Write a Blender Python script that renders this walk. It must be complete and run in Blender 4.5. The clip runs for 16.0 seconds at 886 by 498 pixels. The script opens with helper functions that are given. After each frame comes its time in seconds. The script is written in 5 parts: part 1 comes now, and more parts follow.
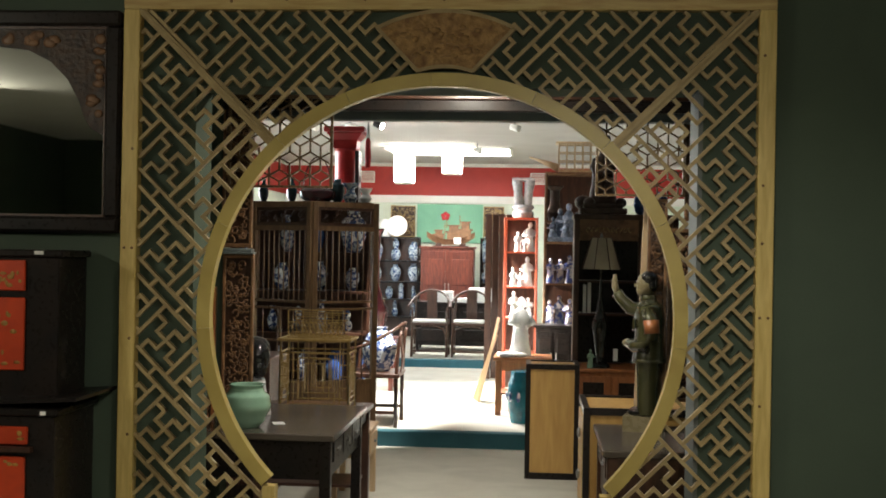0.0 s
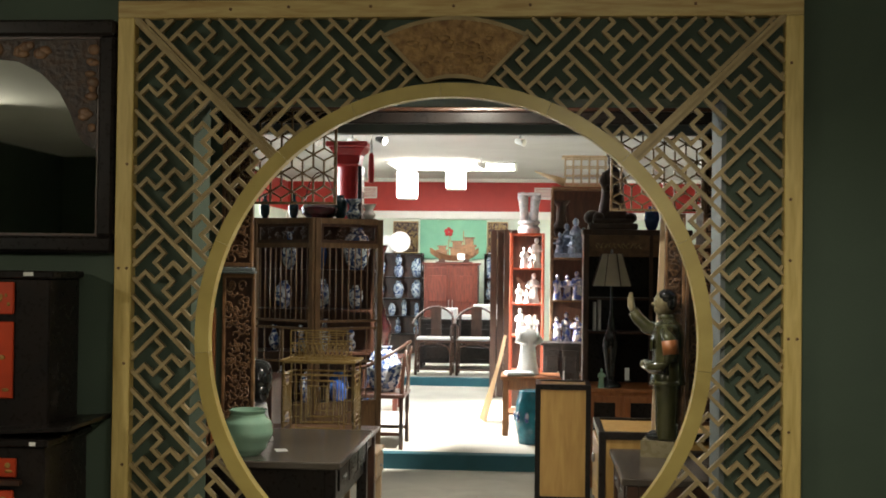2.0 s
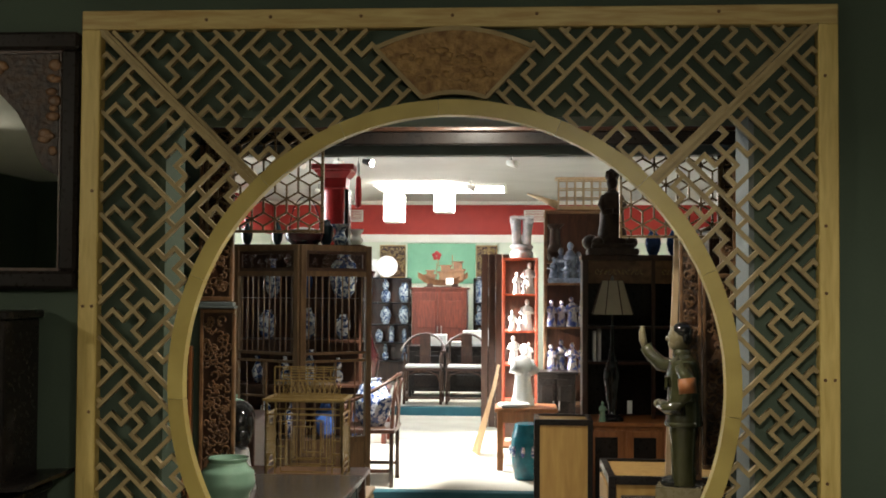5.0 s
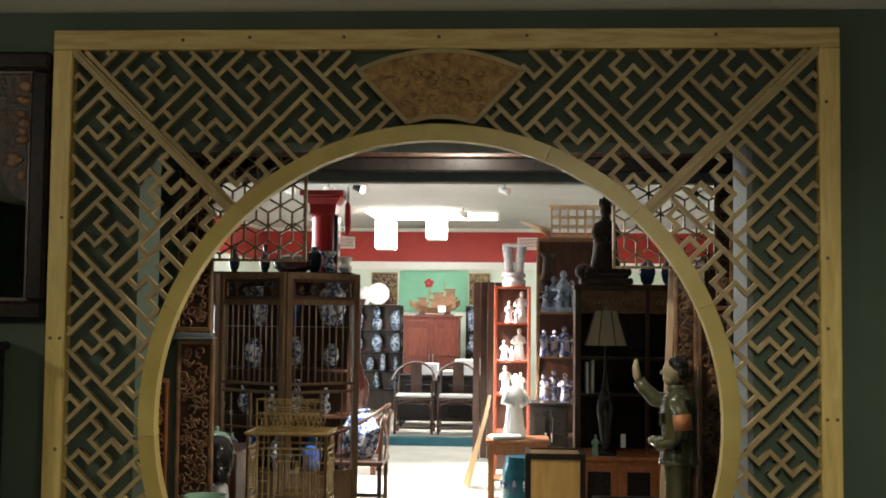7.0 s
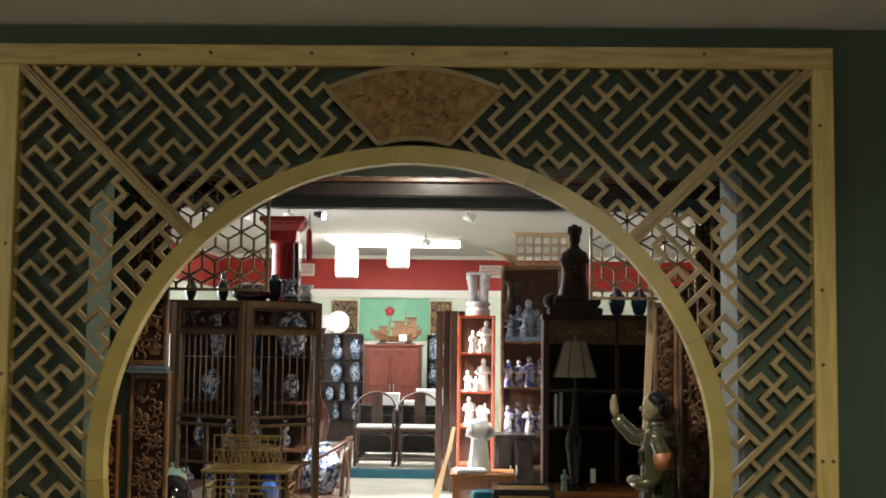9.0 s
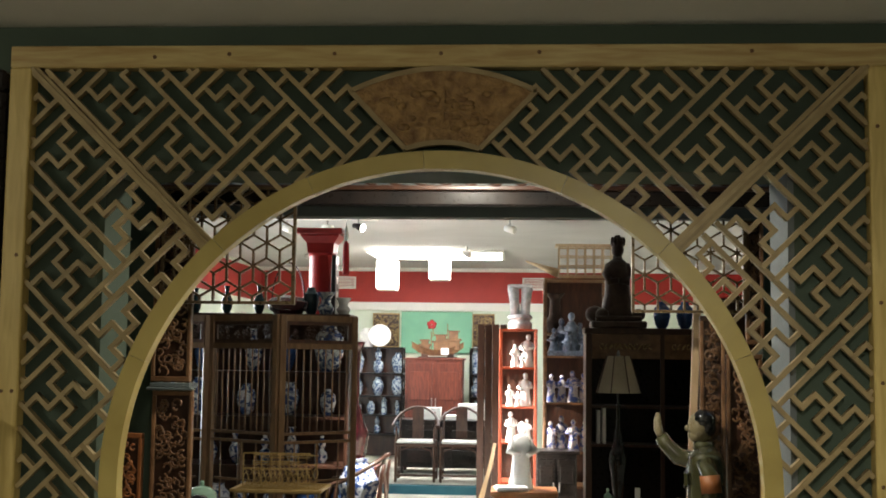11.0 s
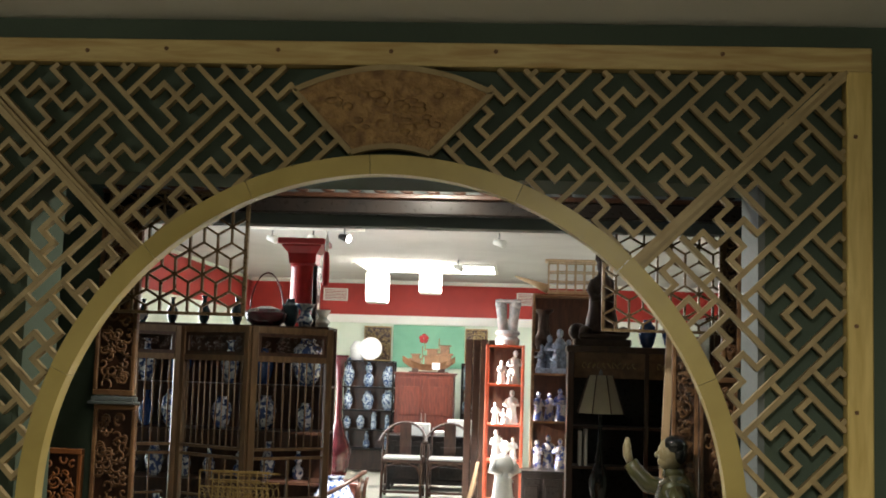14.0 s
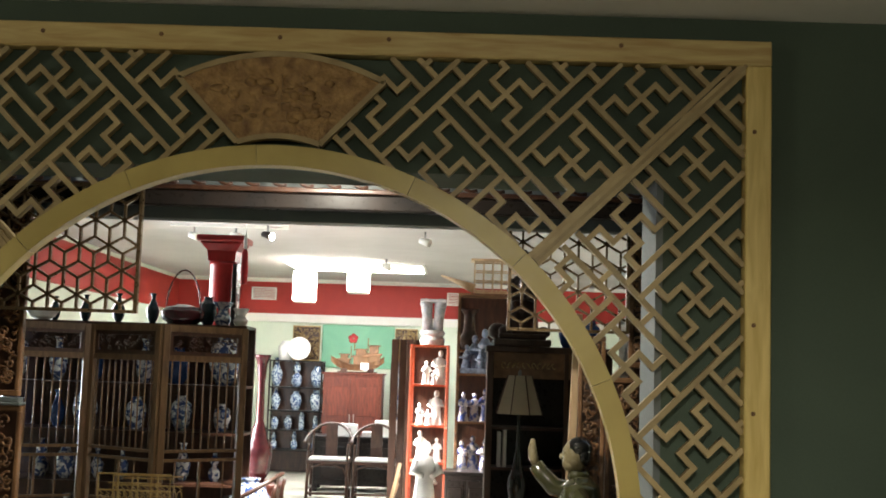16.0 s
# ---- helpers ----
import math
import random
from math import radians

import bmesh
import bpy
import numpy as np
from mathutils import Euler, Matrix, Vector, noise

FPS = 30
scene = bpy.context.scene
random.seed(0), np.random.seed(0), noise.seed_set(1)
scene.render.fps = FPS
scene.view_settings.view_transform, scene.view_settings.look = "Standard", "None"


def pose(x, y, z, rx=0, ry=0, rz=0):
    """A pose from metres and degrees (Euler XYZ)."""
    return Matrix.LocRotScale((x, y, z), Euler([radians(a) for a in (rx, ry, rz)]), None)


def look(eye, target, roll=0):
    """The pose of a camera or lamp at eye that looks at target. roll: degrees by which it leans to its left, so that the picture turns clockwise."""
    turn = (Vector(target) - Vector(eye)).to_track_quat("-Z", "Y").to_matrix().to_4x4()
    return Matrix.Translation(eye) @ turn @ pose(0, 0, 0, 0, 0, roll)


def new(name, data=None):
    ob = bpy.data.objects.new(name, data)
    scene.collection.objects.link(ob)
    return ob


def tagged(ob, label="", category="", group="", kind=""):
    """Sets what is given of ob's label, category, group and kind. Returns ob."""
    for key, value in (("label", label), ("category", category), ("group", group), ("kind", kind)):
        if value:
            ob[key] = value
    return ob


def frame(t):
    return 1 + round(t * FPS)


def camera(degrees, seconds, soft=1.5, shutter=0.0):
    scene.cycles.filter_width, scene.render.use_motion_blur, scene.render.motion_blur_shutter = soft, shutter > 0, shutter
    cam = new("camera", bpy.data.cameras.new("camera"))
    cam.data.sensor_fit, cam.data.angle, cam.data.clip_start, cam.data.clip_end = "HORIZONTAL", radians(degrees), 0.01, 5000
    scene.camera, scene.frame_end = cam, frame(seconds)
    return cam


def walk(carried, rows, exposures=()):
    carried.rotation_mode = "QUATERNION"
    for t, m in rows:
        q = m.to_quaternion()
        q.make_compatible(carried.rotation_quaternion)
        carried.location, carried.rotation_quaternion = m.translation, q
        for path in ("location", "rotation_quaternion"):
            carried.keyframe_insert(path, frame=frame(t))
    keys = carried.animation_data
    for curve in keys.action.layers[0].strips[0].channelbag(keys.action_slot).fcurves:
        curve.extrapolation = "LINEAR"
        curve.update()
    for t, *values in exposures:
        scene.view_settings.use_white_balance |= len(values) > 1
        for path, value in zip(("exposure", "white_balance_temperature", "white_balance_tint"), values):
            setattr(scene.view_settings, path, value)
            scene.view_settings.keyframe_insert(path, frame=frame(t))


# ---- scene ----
cam = camera(41.4, 16.0, soft=1.8)

PATH = [
    (0, (0.405, -5.132, 1.741), (0.253, -3.137, 1.746), 1.0),
    (0.5, (0.364, -5.063, 1.737), (0.242, -3.067, 1.751), 1.0),
    (1, (0.328, -5.041, 1.739), (0.196, -3.046, 1.732), 0.9),
    (1.5, (0.329, -4.957, 1.756), (0.17, -2.963, 1.771), 0.2),
    (2, (0.345, -4.881, 1.756), (0.191, -2.888, 1.787), 0.7),
    (2.5, (0.35, -4.83, 1.763), (0.155, -2.84, 1.793), 1.0),
    (3, (0.328, -4.75, 1.768), (0.176, -2.756, 1.811), 1.2),
    (3.2, (0.32, -4.715, 1.772), (0.196, -2.72, 1.82), 1.1),
    (5.3, (0.25, -4.389, 1.816), (0.121, -2.395, 1.894), 0.3),
    (5.5, (0.264, -4.374, 1.82), (0.136, -2.38, 1.907), 0.3),
    (6, (0.294, -4.338, 1.826), (0.17, -2.345, 1.925), -0.1),
    (6.5, (0.294, -4.296, 1.836), (0.178, -2.304, 1.96), 0.2),
    (7, (0.275, -4.227, 1.833), (0.156, -2.234, 1.946), 0.6),
    (7.5, (0.249, -4.157, 1.844), (0.15, -2.164, 1.979), 1.0),
    (8, (0.2, -4.086, 1.847), (0.121, -2.094, 1.999), 1.1),
    (8.5, (0.182, -4.035, 1.852), (0.109, -2.042, 2.006), 0.7),
    (9, (0.208, -3.972, 1.857), (0.16, -1.979, 2.017), 0.7),
    (9.5, (0.255, -3.912, 1.867), (0.149, -1.923, 2.049), 1.0),
    (9.7, (0.272, -3.9, 1.867), (0.143, -1.913, 2.05), 1.1),
    (11.8, (0.241, -3.623, 1.872), (0.115, -1.635, 2.052), 0.5),
    (12, (0.252, -3.596, 1.878), (0.112, -1.609, 2.061), 0.5),
    (12.5, (0.33, -3.547, 1.884), (0.149, -1.564, 2.072), 2.0),
    (13, (0.403, -3.58, 1.88), (0.206, -1.6, 2.084), 2.2),
    (13.5, (0.437, -3.541, 1.887), (0.237, -1.558, 2.064), 2.2),
    (14, (0.413, -3.486, 1.888), (0.279, -1.501, 2.092), 1.8),
    (14.5, (0.399, -3.436, 1.892), (0.291, -1.451, 2.11), 1.2),
    (15, (0.457, -3.406, 1.901), (0.344, -1.422, 2.127), 0.6),
    (15.5, (0.517, -3.372, 1.892), (0.433, -1.384, 2.096), 1.1),
    (16, (0.551, -3.353, 1.89), (0.52, -1.364, 2.098), 1.9),
]
walk(cam, [(t, look(eye, target, roll)) for t, eye, target, roll in PATH], [(0, 1.5), (7, 1.38), (14.5, 1.36), (15.5, 1.62), (16, 1.65)])

# ---- world, sun, large lights ----
world = bpy.data.worlds.new("sky")
scene.world = world
world.use_nodes = True
sky = world.node_tree.nodes.new("ShaderNodeTexSky")
sky.sky_type, sky.sun_disc = "NISHITA", False
sky.sun_elevation, sky.sun_rotation = radians(15), radians(-101)
world.node_tree.links.new(sky.outputs[0], world.node_tree.nodes["Background"].inputs[0])
world.node_tree.nodes["Background"].inputs[1].default_value = 0.12


def lamp(name, kind, m, energy, color, **kw):
    data = bpy.data.lights.new(name, kind)
    data.energy, data.color = energy, color
    if kind == "AREA":
        data.shape, data.size, data.size_y = "RECTANGLE", kw["sx"], kw["sy"]
    if kind == "SUN":
        data.angle = radians(0.6)
    if kind == "SPOT":
        data.spot_size, data.spot_blend, data.shadow_soft_size = radians(kw["cone"]), 0.6, 0.04
    ob = new(name, data)
    ob.matrix_world = m
    return ob


lamp("sun", "SUN", look((-8, 6.0, 2.6), (0, 7.6, 0.4)), 5.0, (1.0, 0.93, 0.82))
lamp("window_skylight", "AREA", look((-3.9, 7.6, 1.9), (0, 7.8, -1.6)), 110, (0.86, 0.93, 1.0), sx=2.0, sy=2.2)
lamp("hall_panel_light", "AREA", look((-0.85, 12.8, 3.2), (-0.85, 12.81, 0)), 24, (0.96, 0.97, 1.0), sx=1.8, sy=1.2)
lamp("hall_spot_a", "SPOT", look((0.1, 2.6, 3.22), (-1.1, 3.6, 0.9)), 75, (1.0, 0.93, 0.82), cone=95)
lamp("hall_spot_b", "SPOT", look((0.3, 2.6, 3.22), (1.1, 3.3, 0.9)), 60, (1.0, 0.93, 0.82), cone=95)
# added fill standing in for sunlight on the display shelf and stand
lamp("sun_fill_shelf", "SPOT", look((0.2, 2.6, 3.2), (0.14, 8.0, 1.12)), 4200, (1.0, 0.95, 0.88), cone=13)
lamp("hall_spot_c", "SPOT", look((-1.4, 8.24, 3.1), (0.1, 7.8, 0.9)), 900, (1.0, 0.96, 0.9), cone=70)
# added fill for the sun that cannot reach the armchair and jar
lamp("sun_fill_chair", "SPOT", look((-0.35, 5.0, 3.1), (-0.98, 5.75, 0.8)), 480, (1.0, 0.95, 0.88), cone=34)
lamp("vestibule_downlight", "AREA", look((0.05, 0.68, 2.68), (0.05, 0.75, 0)), 12, (1.0, 0.93, 0.78), sx=0.12, sy=0.12)
lamp("room_light_a", "AREA", look((-4.05, -3.6, 2.86), (-2.4, -1.6, 0)), 16, (1.0, 0.93, 0.74), sx=0.2, sy=0.2)
lamp("room_light_b", "AREA", look((0.9, -5.6, 2.86), (0.5, -2.6, 0)), 17, (1.0, 0.93, 0.74), sx=0.2, sy=0.2)
lamp("room_downlight", "SPOT", look((0.7, -2.5, 2.94), (0.72, -1.3, 0)), 50, (1.0, 0.94, 0.8), cone=122)

# ---- materials ----
def mat(name, color, color2=None, rough=0.5, metal=0.0, scale=8.0, stretch=(1, 1, 1), bump=0.15, fine=60.0, vary=0.12, coat=0.0, kind="noise"):
    m = bpy.data.materials.new(name)
    m.use_nodes = True
    nt = m.node_tree
    n, l = nt.nodes, nt.links
    b = n["Principled BSDF"]
    tc = n.new("ShaderNodeTexCoord")
    mp = n.new("ShaderNodeMapping")
    mp.inputs["Scale"].default_value = stretch
    l.new(tc.outputs["Object"], mp.inputs[0])
    info = n.new("ShaderNodeObjectInfo")
    add = n.new("ShaderNodeVectorMath")
    add.operation = "MULTIPLY_ADD"
    l.new(info.outputs["Random"], add.inputs[0])
    add.inputs[1].default_value = (7, 13, 5)
    l.new(mp.outputs[0], add.inputs[2])
    if kind == "cell":
        t1 = n.new("ShaderNodeTexVoronoi")
        t1.inputs["Scale"].default_value = scale
        t1.feature = "DISTANCE_TO_EDGE"
        fac = t1.outputs["Distance"]
    else:
        t1 = n.new("ShaderNodeTexNoise")
        t1.inputs["Scale"].default_value = scale
        t1.inputs["Detail"].default_value = 6
        t1.inputs["Distortion"].default_value = 0.6
        fac = t1.outputs["Fac"]
    l.new(add.outputs[0], t1.inputs["Vector"])
    ramp = n.new("ShaderNodeValToRGB")
    c2 = color2 or tuple(max(0, c * 0.65) for c in color)
    lo, hi = (0.06, 0.22) if kind == "cell" else ((0.46, 0.54) if kind == "spots" else (0.32, 0.68))
    ramp.color_ramp.elements[0].position, ramp.color_ramp.elements[1].position = lo, hi
    ramp.color_ramp.elements[0].color, ramp.color_ramp.elements[1].color = (*c2, 1), (*color, 1)
    l.new(fac, ramp.inputs[0])
    hsv = n.new("ShaderNodeHueSaturation")
    mr = n.new("ShaderNodeMapRange")
    mr.inputs["To Min"].default_value, mr.inputs["To Max"].default_value = 1 - vary, 1 + vary
    l.new(info.outputs["Random"], mr.inputs[0])
    l.new(mr.outputs[0], hsv.inputs["Value"])
    l.new(ramp.outputs[0], hsv.inputs["Color"])
    l.new(hsv.outputs[0], b.inputs["Base Color"])
    t2 = n.new("ShaderNodeTexNoise")
    t2.inputs["Scale"].default_value, t2.inputs["Detail"].default_value = fine, 4
    l.new(add.outputs[0], t2.inputs["Vector"])
    rr = n.new("ShaderNodeMapRange")
    rr.inputs["To Min"].default_value, rr.inputs["To Max"].default_value = max(0.02, rough - 0.12), min(1, rough + 0.12)
    l.new(t2.outputs["Fac"], rr.inputs[0])
    l.new(rr.outputs[0], b.inputs["Roughness"])
    if bump:
        bp = n.new("ShaderNodeBump")
        bp.inputs["Strength"].default_value, bp.inputs["Distance"].default_value = bump, 0.01
        l.new(t2.outputs["Fac"], bp.inputs["Height"])
        l.new(bp.outputs[0], b.inputs["Normal"])
    b.inputs["Metallic"].default_value = metal
    b.inputs["Coat Weight"].default_value = coat
    return m


def glow(name, color, strength):
    m = bpy.data.materials.new(name)
    m.use_nodes = True
    b = m.node_tree.nodes["Principled BSDF"]
    b.inputs["Base Color"].default_value = (*color, 1)
    b.inputs["Emission Color"].default_value = (*color, 1)
    b.inputs["Emission Strength"].default_value = strength
    return m


PINE_X = mat("pine_grain_x", (0.6, 0.47, 0.2), (0.42, 0.27, 0.09), 0.45, scale=5, stretch=(1, 9, 9), fine=40, bump=0.08)
PINE_Z = mat("pine_grain_z", (0.6, 0.46, 0.17), (0.46, 0.33, 0.1), 0.45, scale=5, stretch=(9, 9, 1), fine=40, bump=0.08)
PINE_BAR = mat("pine_lattice", (0.38, 0.29, 0.14), (0.28, 0.2, 0.09), 0.5, scale=14, fine=90, bump=0.08, vary=0.18)
PINE_RING = mat("pine_ring", (0.47, 0.37, 0.115), (0.36, 0.27, 0.075), 0.4, scale=3.5, fine=30, bump=0.05, vary=0.06)
KNOT = mat("knot", (0.17, 0.085, 0.03), rough=0.6)
FAN = mat("fan_carving", (0.36, 0.21, 0.07), (0.15, 0.075, 0.022), 0.5, scale=26, fine=55, bump=1.0)
GREEN = mat("green_wall_paint", (0.06, 0.088, 0.06), (0.05, 0.074, 0.052), 0.75, scale=2, fine=120, bump=0.05, vary=0)
REVEAL = mat("grey_trim", (0.13, 0.15, 0.15), (0.1, 0.12, 0.12), 0.55, scale=4, fine=90, bump=0.04, vary=0)
CEIL = mat("ceiling_paint", (0.72, 0.7, 0.66), (0.66, 0.64, 0.6), 0.85, scale=2, fine=150, bump=0.06, vary=0)
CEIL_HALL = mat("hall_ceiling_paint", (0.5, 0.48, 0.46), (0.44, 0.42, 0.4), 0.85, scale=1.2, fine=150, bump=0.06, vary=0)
WHITE = mat("white_paint", (0.8, 0.79, 0.74), (0.74, 0.73, 0.67), 0.7, scale=3, fine=100, bump=0.04, vary=0)
CREAM = mat("cream_wall_paint", (0.68, 0.74, 0.62), (0.6, 0.68, 0.56), 0.7, scale=2, fine=100, bump=0.04, vary=0)
REDWALL = mat("red_wall_paint", (0.42, 0.028, 0.018), (0.34, 0.022, 0.015), 0.6, scale=3, fine=100, bump=0.04, vary=0)
MINT = mat("mint_panel", (0.2, 0.48, 0.31), (0.16, 0.4, 0.26), 0.6, scale=3, fine=80, vary=0)
CARPET = mat("beige_carpet", (0.52, 0.51, 0.44), (0.44, 0.43, 0.37), 0.95, scale=3, fine=350, bump=0.4, vary=0)
TEAL = mat("teal_carpet", (0.025, 0.105, 0.13), (0.018, 0.08, 0.1), 0.95, scale=4, fine=350, bump=0.4, vary=0)
DARKFLOOR = mat("dark_carpet", (0.09, 0.1, 0.08), (0.06, 0.07, 0.06), 0.95, scale=4, fine=300, bump=0.4, vary=0)
BLACKWOOD = mat("black_lacquer", (0.012, 0.011, 0.011), (0.02, 0.015, 0.013), 0.3, scale=6, fine=50, bump=0.05)
BLACKWOOD.node_tree.nodes["Principled BSDF"].inputs["Specular IOR Level"].default_value = 0.18
DARKWOOD = mat("dark_rosewood", (0.07, 0.03, 0.017), (0.035, 0.015, 0.009), 0.35, scale=6, stretch=(5, 5, 1), fine=50, bump=0.1)
BROWN = mat("brown_carved_wood", (0.25, 0.13, 0.06), (0.1, 0.048, 0.022), 0.4, scale=12, fine=50, bump=0.3)
SCREENWOOD = mat("walnut_screen_wood", (0.17, 0.1, 0.048), (0.1, 0.055, 0.026), 0.38, scale=6, stretch=(6, 6, 1), fine=50, bump=0.1)
REDWOOD = mat("red_brown_wood", (0.16, 0.04, 0.024), (0.075, 0.02, 0.013), 0.32, scale=6, stretch=(6, 6, 1), fine=50, bump=0.1)
REDLACW = mat("red_orange_wood", (0.42, 0.08, 0.03), (0.26, 0.045, 0.02), 0.35, scale=6, stretch=(6, 6, 1), fine=50, bump=0.1)
ORANGEWOOD = mat("orange_wood", (0.4, 0.15, 0.05), (0.27, 0.095, 0.03), 0.4, scale=6, stretch=(6, 6, 1), fine=50, bump=0.1)
YELLOWOOD = mat("yellow_elm_wood", (0.5, 0.31, 0.1), (0.38, 0.21, 0.06), 0.4, scale=4, stretch=(5, 5, 0.7), fine=50, bump=0.08)
LIGHTWOOD = mat("light_wood", (0.55, 0.4, 0.25), (0.43, 0.3, 0.17), 0.5, scale=6, stretch=(6, 6, 1), fine=50, bump=0.08)
WORNTOP = mat("worn_dark_tabletop", (0.1, 0.085, 0.072), (0.062, 0.05, 0.042), 0.2, scale=2.2, stretch=(1, 4, 1), fine=14, bump=0.025)
BRASS = mat("bamboo_brass", (0.42, 0.3, 0.12), (0.28, 0.18, 0.06), 0.35, 0.35, scale=20, fine=60, bump=0.1)
BRONZE = mat("bronze_lattice", (0.16, 0.11, 0.06), (0.08, 0.055, 0.03), 0.3, 0.6, scale=16, fine=60, bump=0.1)
REDLAC = mat("red_lacquer", (0.55, 0.055, 0.012), (0.42, 0.04, 0.01), 0.35, scale=8, fine=50, bump=0.08)
GOLDPAINT = mat("gold_flower_paint", (0.42, 0.24, 0.05), (0.3, 0.14, 0.03), 0.45, scale=40, fine=90)
CELADON = mat("celadon_glaze", (0.27, 0.43, 0.32), (0.22, 0.37, 0.27), 0.12, scale=8, fine=40, bump=0.03, coat=0.5)
BLUEWHITE = mat("blue_white_porcelain", (0.68, 0.73, 0.8), (0.045, 0.085, 0.24), 0.12, scale=26, fine=40, bump=0.02, coat=0.5, kind="spots")
BLUEWHITE_FINE = mat("blue_white_porcelain_fine", (0.5, 0.58, 0.64), (0.05, 0.09, 0.2), 0.12, scale=34, fine=40, bump=0.02, coat=0.5, kind="spots")
BLUEGLAZE = mat("blue_glaze", (0.04, 0.1, 0.3), (0.02, 0.05, 0.17), 0.12, scale=14, fine=40, bump=0.05, coat=0.4)
TEALGLAZE = mat("teal_glaze", (0.02, 0.2, 0.27), (0.012, 0.12, 0.17), 0.2, scale=14, fine=40, bump=0.1, coat=0.3)
DARKTEAL = mat("dark_teal_glaze", (0.02, 0.06, 0.07), (0.012, 0.035, 0.045), 0.2, scale=14, fine=40, coat=0.3)
PORCELAIN = mat("white_porcelain", (0.8, 0.8, 0.78), (0.7, 0.71, 0.7), 0.25, scale=10, fine=60, bump=0.2, coat=0.2)
STONE = mat("grey_white_stone", (0.6, 0.57, 0.58), (0.35, 0.37, 0.39), 0.6, scale=20, fine=60, bump=0.5)
GREYBLUE = mat("grey_blue_ceramic", (0.16, 0.2, 0.28), (0.07, 0.08, 0.11), 0.3, scale=25, fine=60, bump=0.4)
MULTI = mat("painted_ceramic", (0.5, 0.45, 0.44), (0.06, 0.09, 0.3), 0.3, scale=22, fine=60, bump=0.2, kind="spots", vary=0.4)
OLIVE = mat("olive_glazed_ceramic", (0.062, 0.06, 0.026), (0.034, 0.034, 0.015), 0.16, scale=9, fine=30, bump=0.12, coat=0.5)
SKIN = mat("pale_glazed_ceramic", (0.27, 0.23, 0.135), (0.22, 0.18, 0.1), 0.28, scale=9, fine=40, bump=0.04, coat=0.15)
BLACKGLAZE = mat("black_glaze", (0.012, 0.012, 0.012), rough=0.15, scale=8, coat=0.4)
DARKBRONZE = mat("dark_bronze", (0.06, 0.035, 0.025), (0.03, 0.016, 0.011), 0.4, 0.3, scale=14, fine=60, bump=0.4)
REDPAINT = mat("red_gloss_paint", (0.36, 0.02, 0.02), (0.28, 0.014, 0.014), 0.35, scale=6, fine=60, bump=0.05)
REDSILK = mat("red_silk", (0.6, 0.02, 0.025), (0.45, 0.012, 0.016), 0.5, scale=30, fine=200, bump=0.3)
SHADE = mat("cream_lampshade", (0.6, 0.55, 0.42), (0.5, 0.45, 0.34), 0.7, scale=6, fine=200, bump=0.15)
PAPER = mat("white_paper", (0.82, 0.82, 0.8), (0.75, 0.75, 0.72), 0.7, scale=10)
METAL = mat("grey_metal", (0.35, 0.35, 0.34), rough=0.35, metal=0.8, scale=20)
PURPLE = mat("plum_glaze", (0.09, 0.016, 0.022), (0.05, 0.012, 0.016), 0.2, scale=12, coat=0.3)
CUSHION = mat("white_cushion", (0.75, 0.74, 0.72), (0.66, 0.65, 0.63), 0.8, scale=12, fine=200, bump=0.2)
MIRROR = mat("mirror_glass", (0.75, 0.78, 0.76), (0.72, 0.76, 0.74), 0.02, 1.0, scale=3, bump=0, vary=0)
MIRROR.node_tree.nodes["Principled BSDF"].inputs["Roughness"].default_value = 0.02
for lk in list(MIRROR.node_tree.nodes["Principled BSDF"].inputs["Roughness"].links):
    MIRROR.node_tree.links.remove(lk)
PANEL_GLOW = glow("light_diffuser", (1.0, 0.97, 0.92), 6)
LANTERN_GLOW = glow("lantern_paper", (1.0, 0.94, 0.84), 5)
SPOT_GLOW = glow("spot_bulb", (1.0, 0.95, 0.85), 25)
ROOM_GLOW = glow("room_lamp_diffuser", (1.0, 0.88, 0.62), 1.6)

# ---- helpers for meshes ----
def box(bm, x0, x1, y0, y1, z0, z1, mi=0):
    vs = [bm.verts.new(p) for p in ((x0, y0, z0), (x1, y0, z0), (x1, y1, z0), (x0, y1, z0), (x0, y0, z1), (x1, y0, z1), (x1, y1, z1), (x0, y1, z1))]
    for f in ((3, 2, 1, 0), (4, 5, 6, 7), (0, 1, 5, 4), (1, 2, 6, 5), (2, 3, 7, 6), (3, 0, 4, 7)):
        bm.faces.new([vs[i] for i in f]).material_index = mi
    return vs


def boxes(*rows, bevel=0.0):
    bm = bmesh.new()
    for r in rows:
        box(bm, *r)
    if bevel:
        bmesh.ops.bevel(bm, geom=list(bm.edges), offset=bevel, segments=1, affect="EDGES", clamp_overlap=True)
    return bm


def bar(bm, a, b, w, d=None, up=(0, 1, 0), mi=0):
    """A square-section bar from a to b; d is its depth along up."""
    a, b = Vector(a), Vector(b)
    t = (b - a).normalized()
    u = Vector(up)
    u = (u - t * u.dot(t)).normalized()
    s = t.cross(u) * (w / 2)
    u = u * ((d or w) / 2)
    vs = [bm.verts.new(p + i * s + j * u) for p in (a, b) for i, j in ((-1, -1), (1, -1), (1, 1), (-1, 1))]
    for f in ((3, 2, 1, 0), (4, 5, 6, 7), (0, 1, 5, 4), (1, 2, 6, 5), (2, 3, 7, 6), (3, 0, 4, 7)):
        bm.faces.new([vs[i] for i in f]).material_index = mi


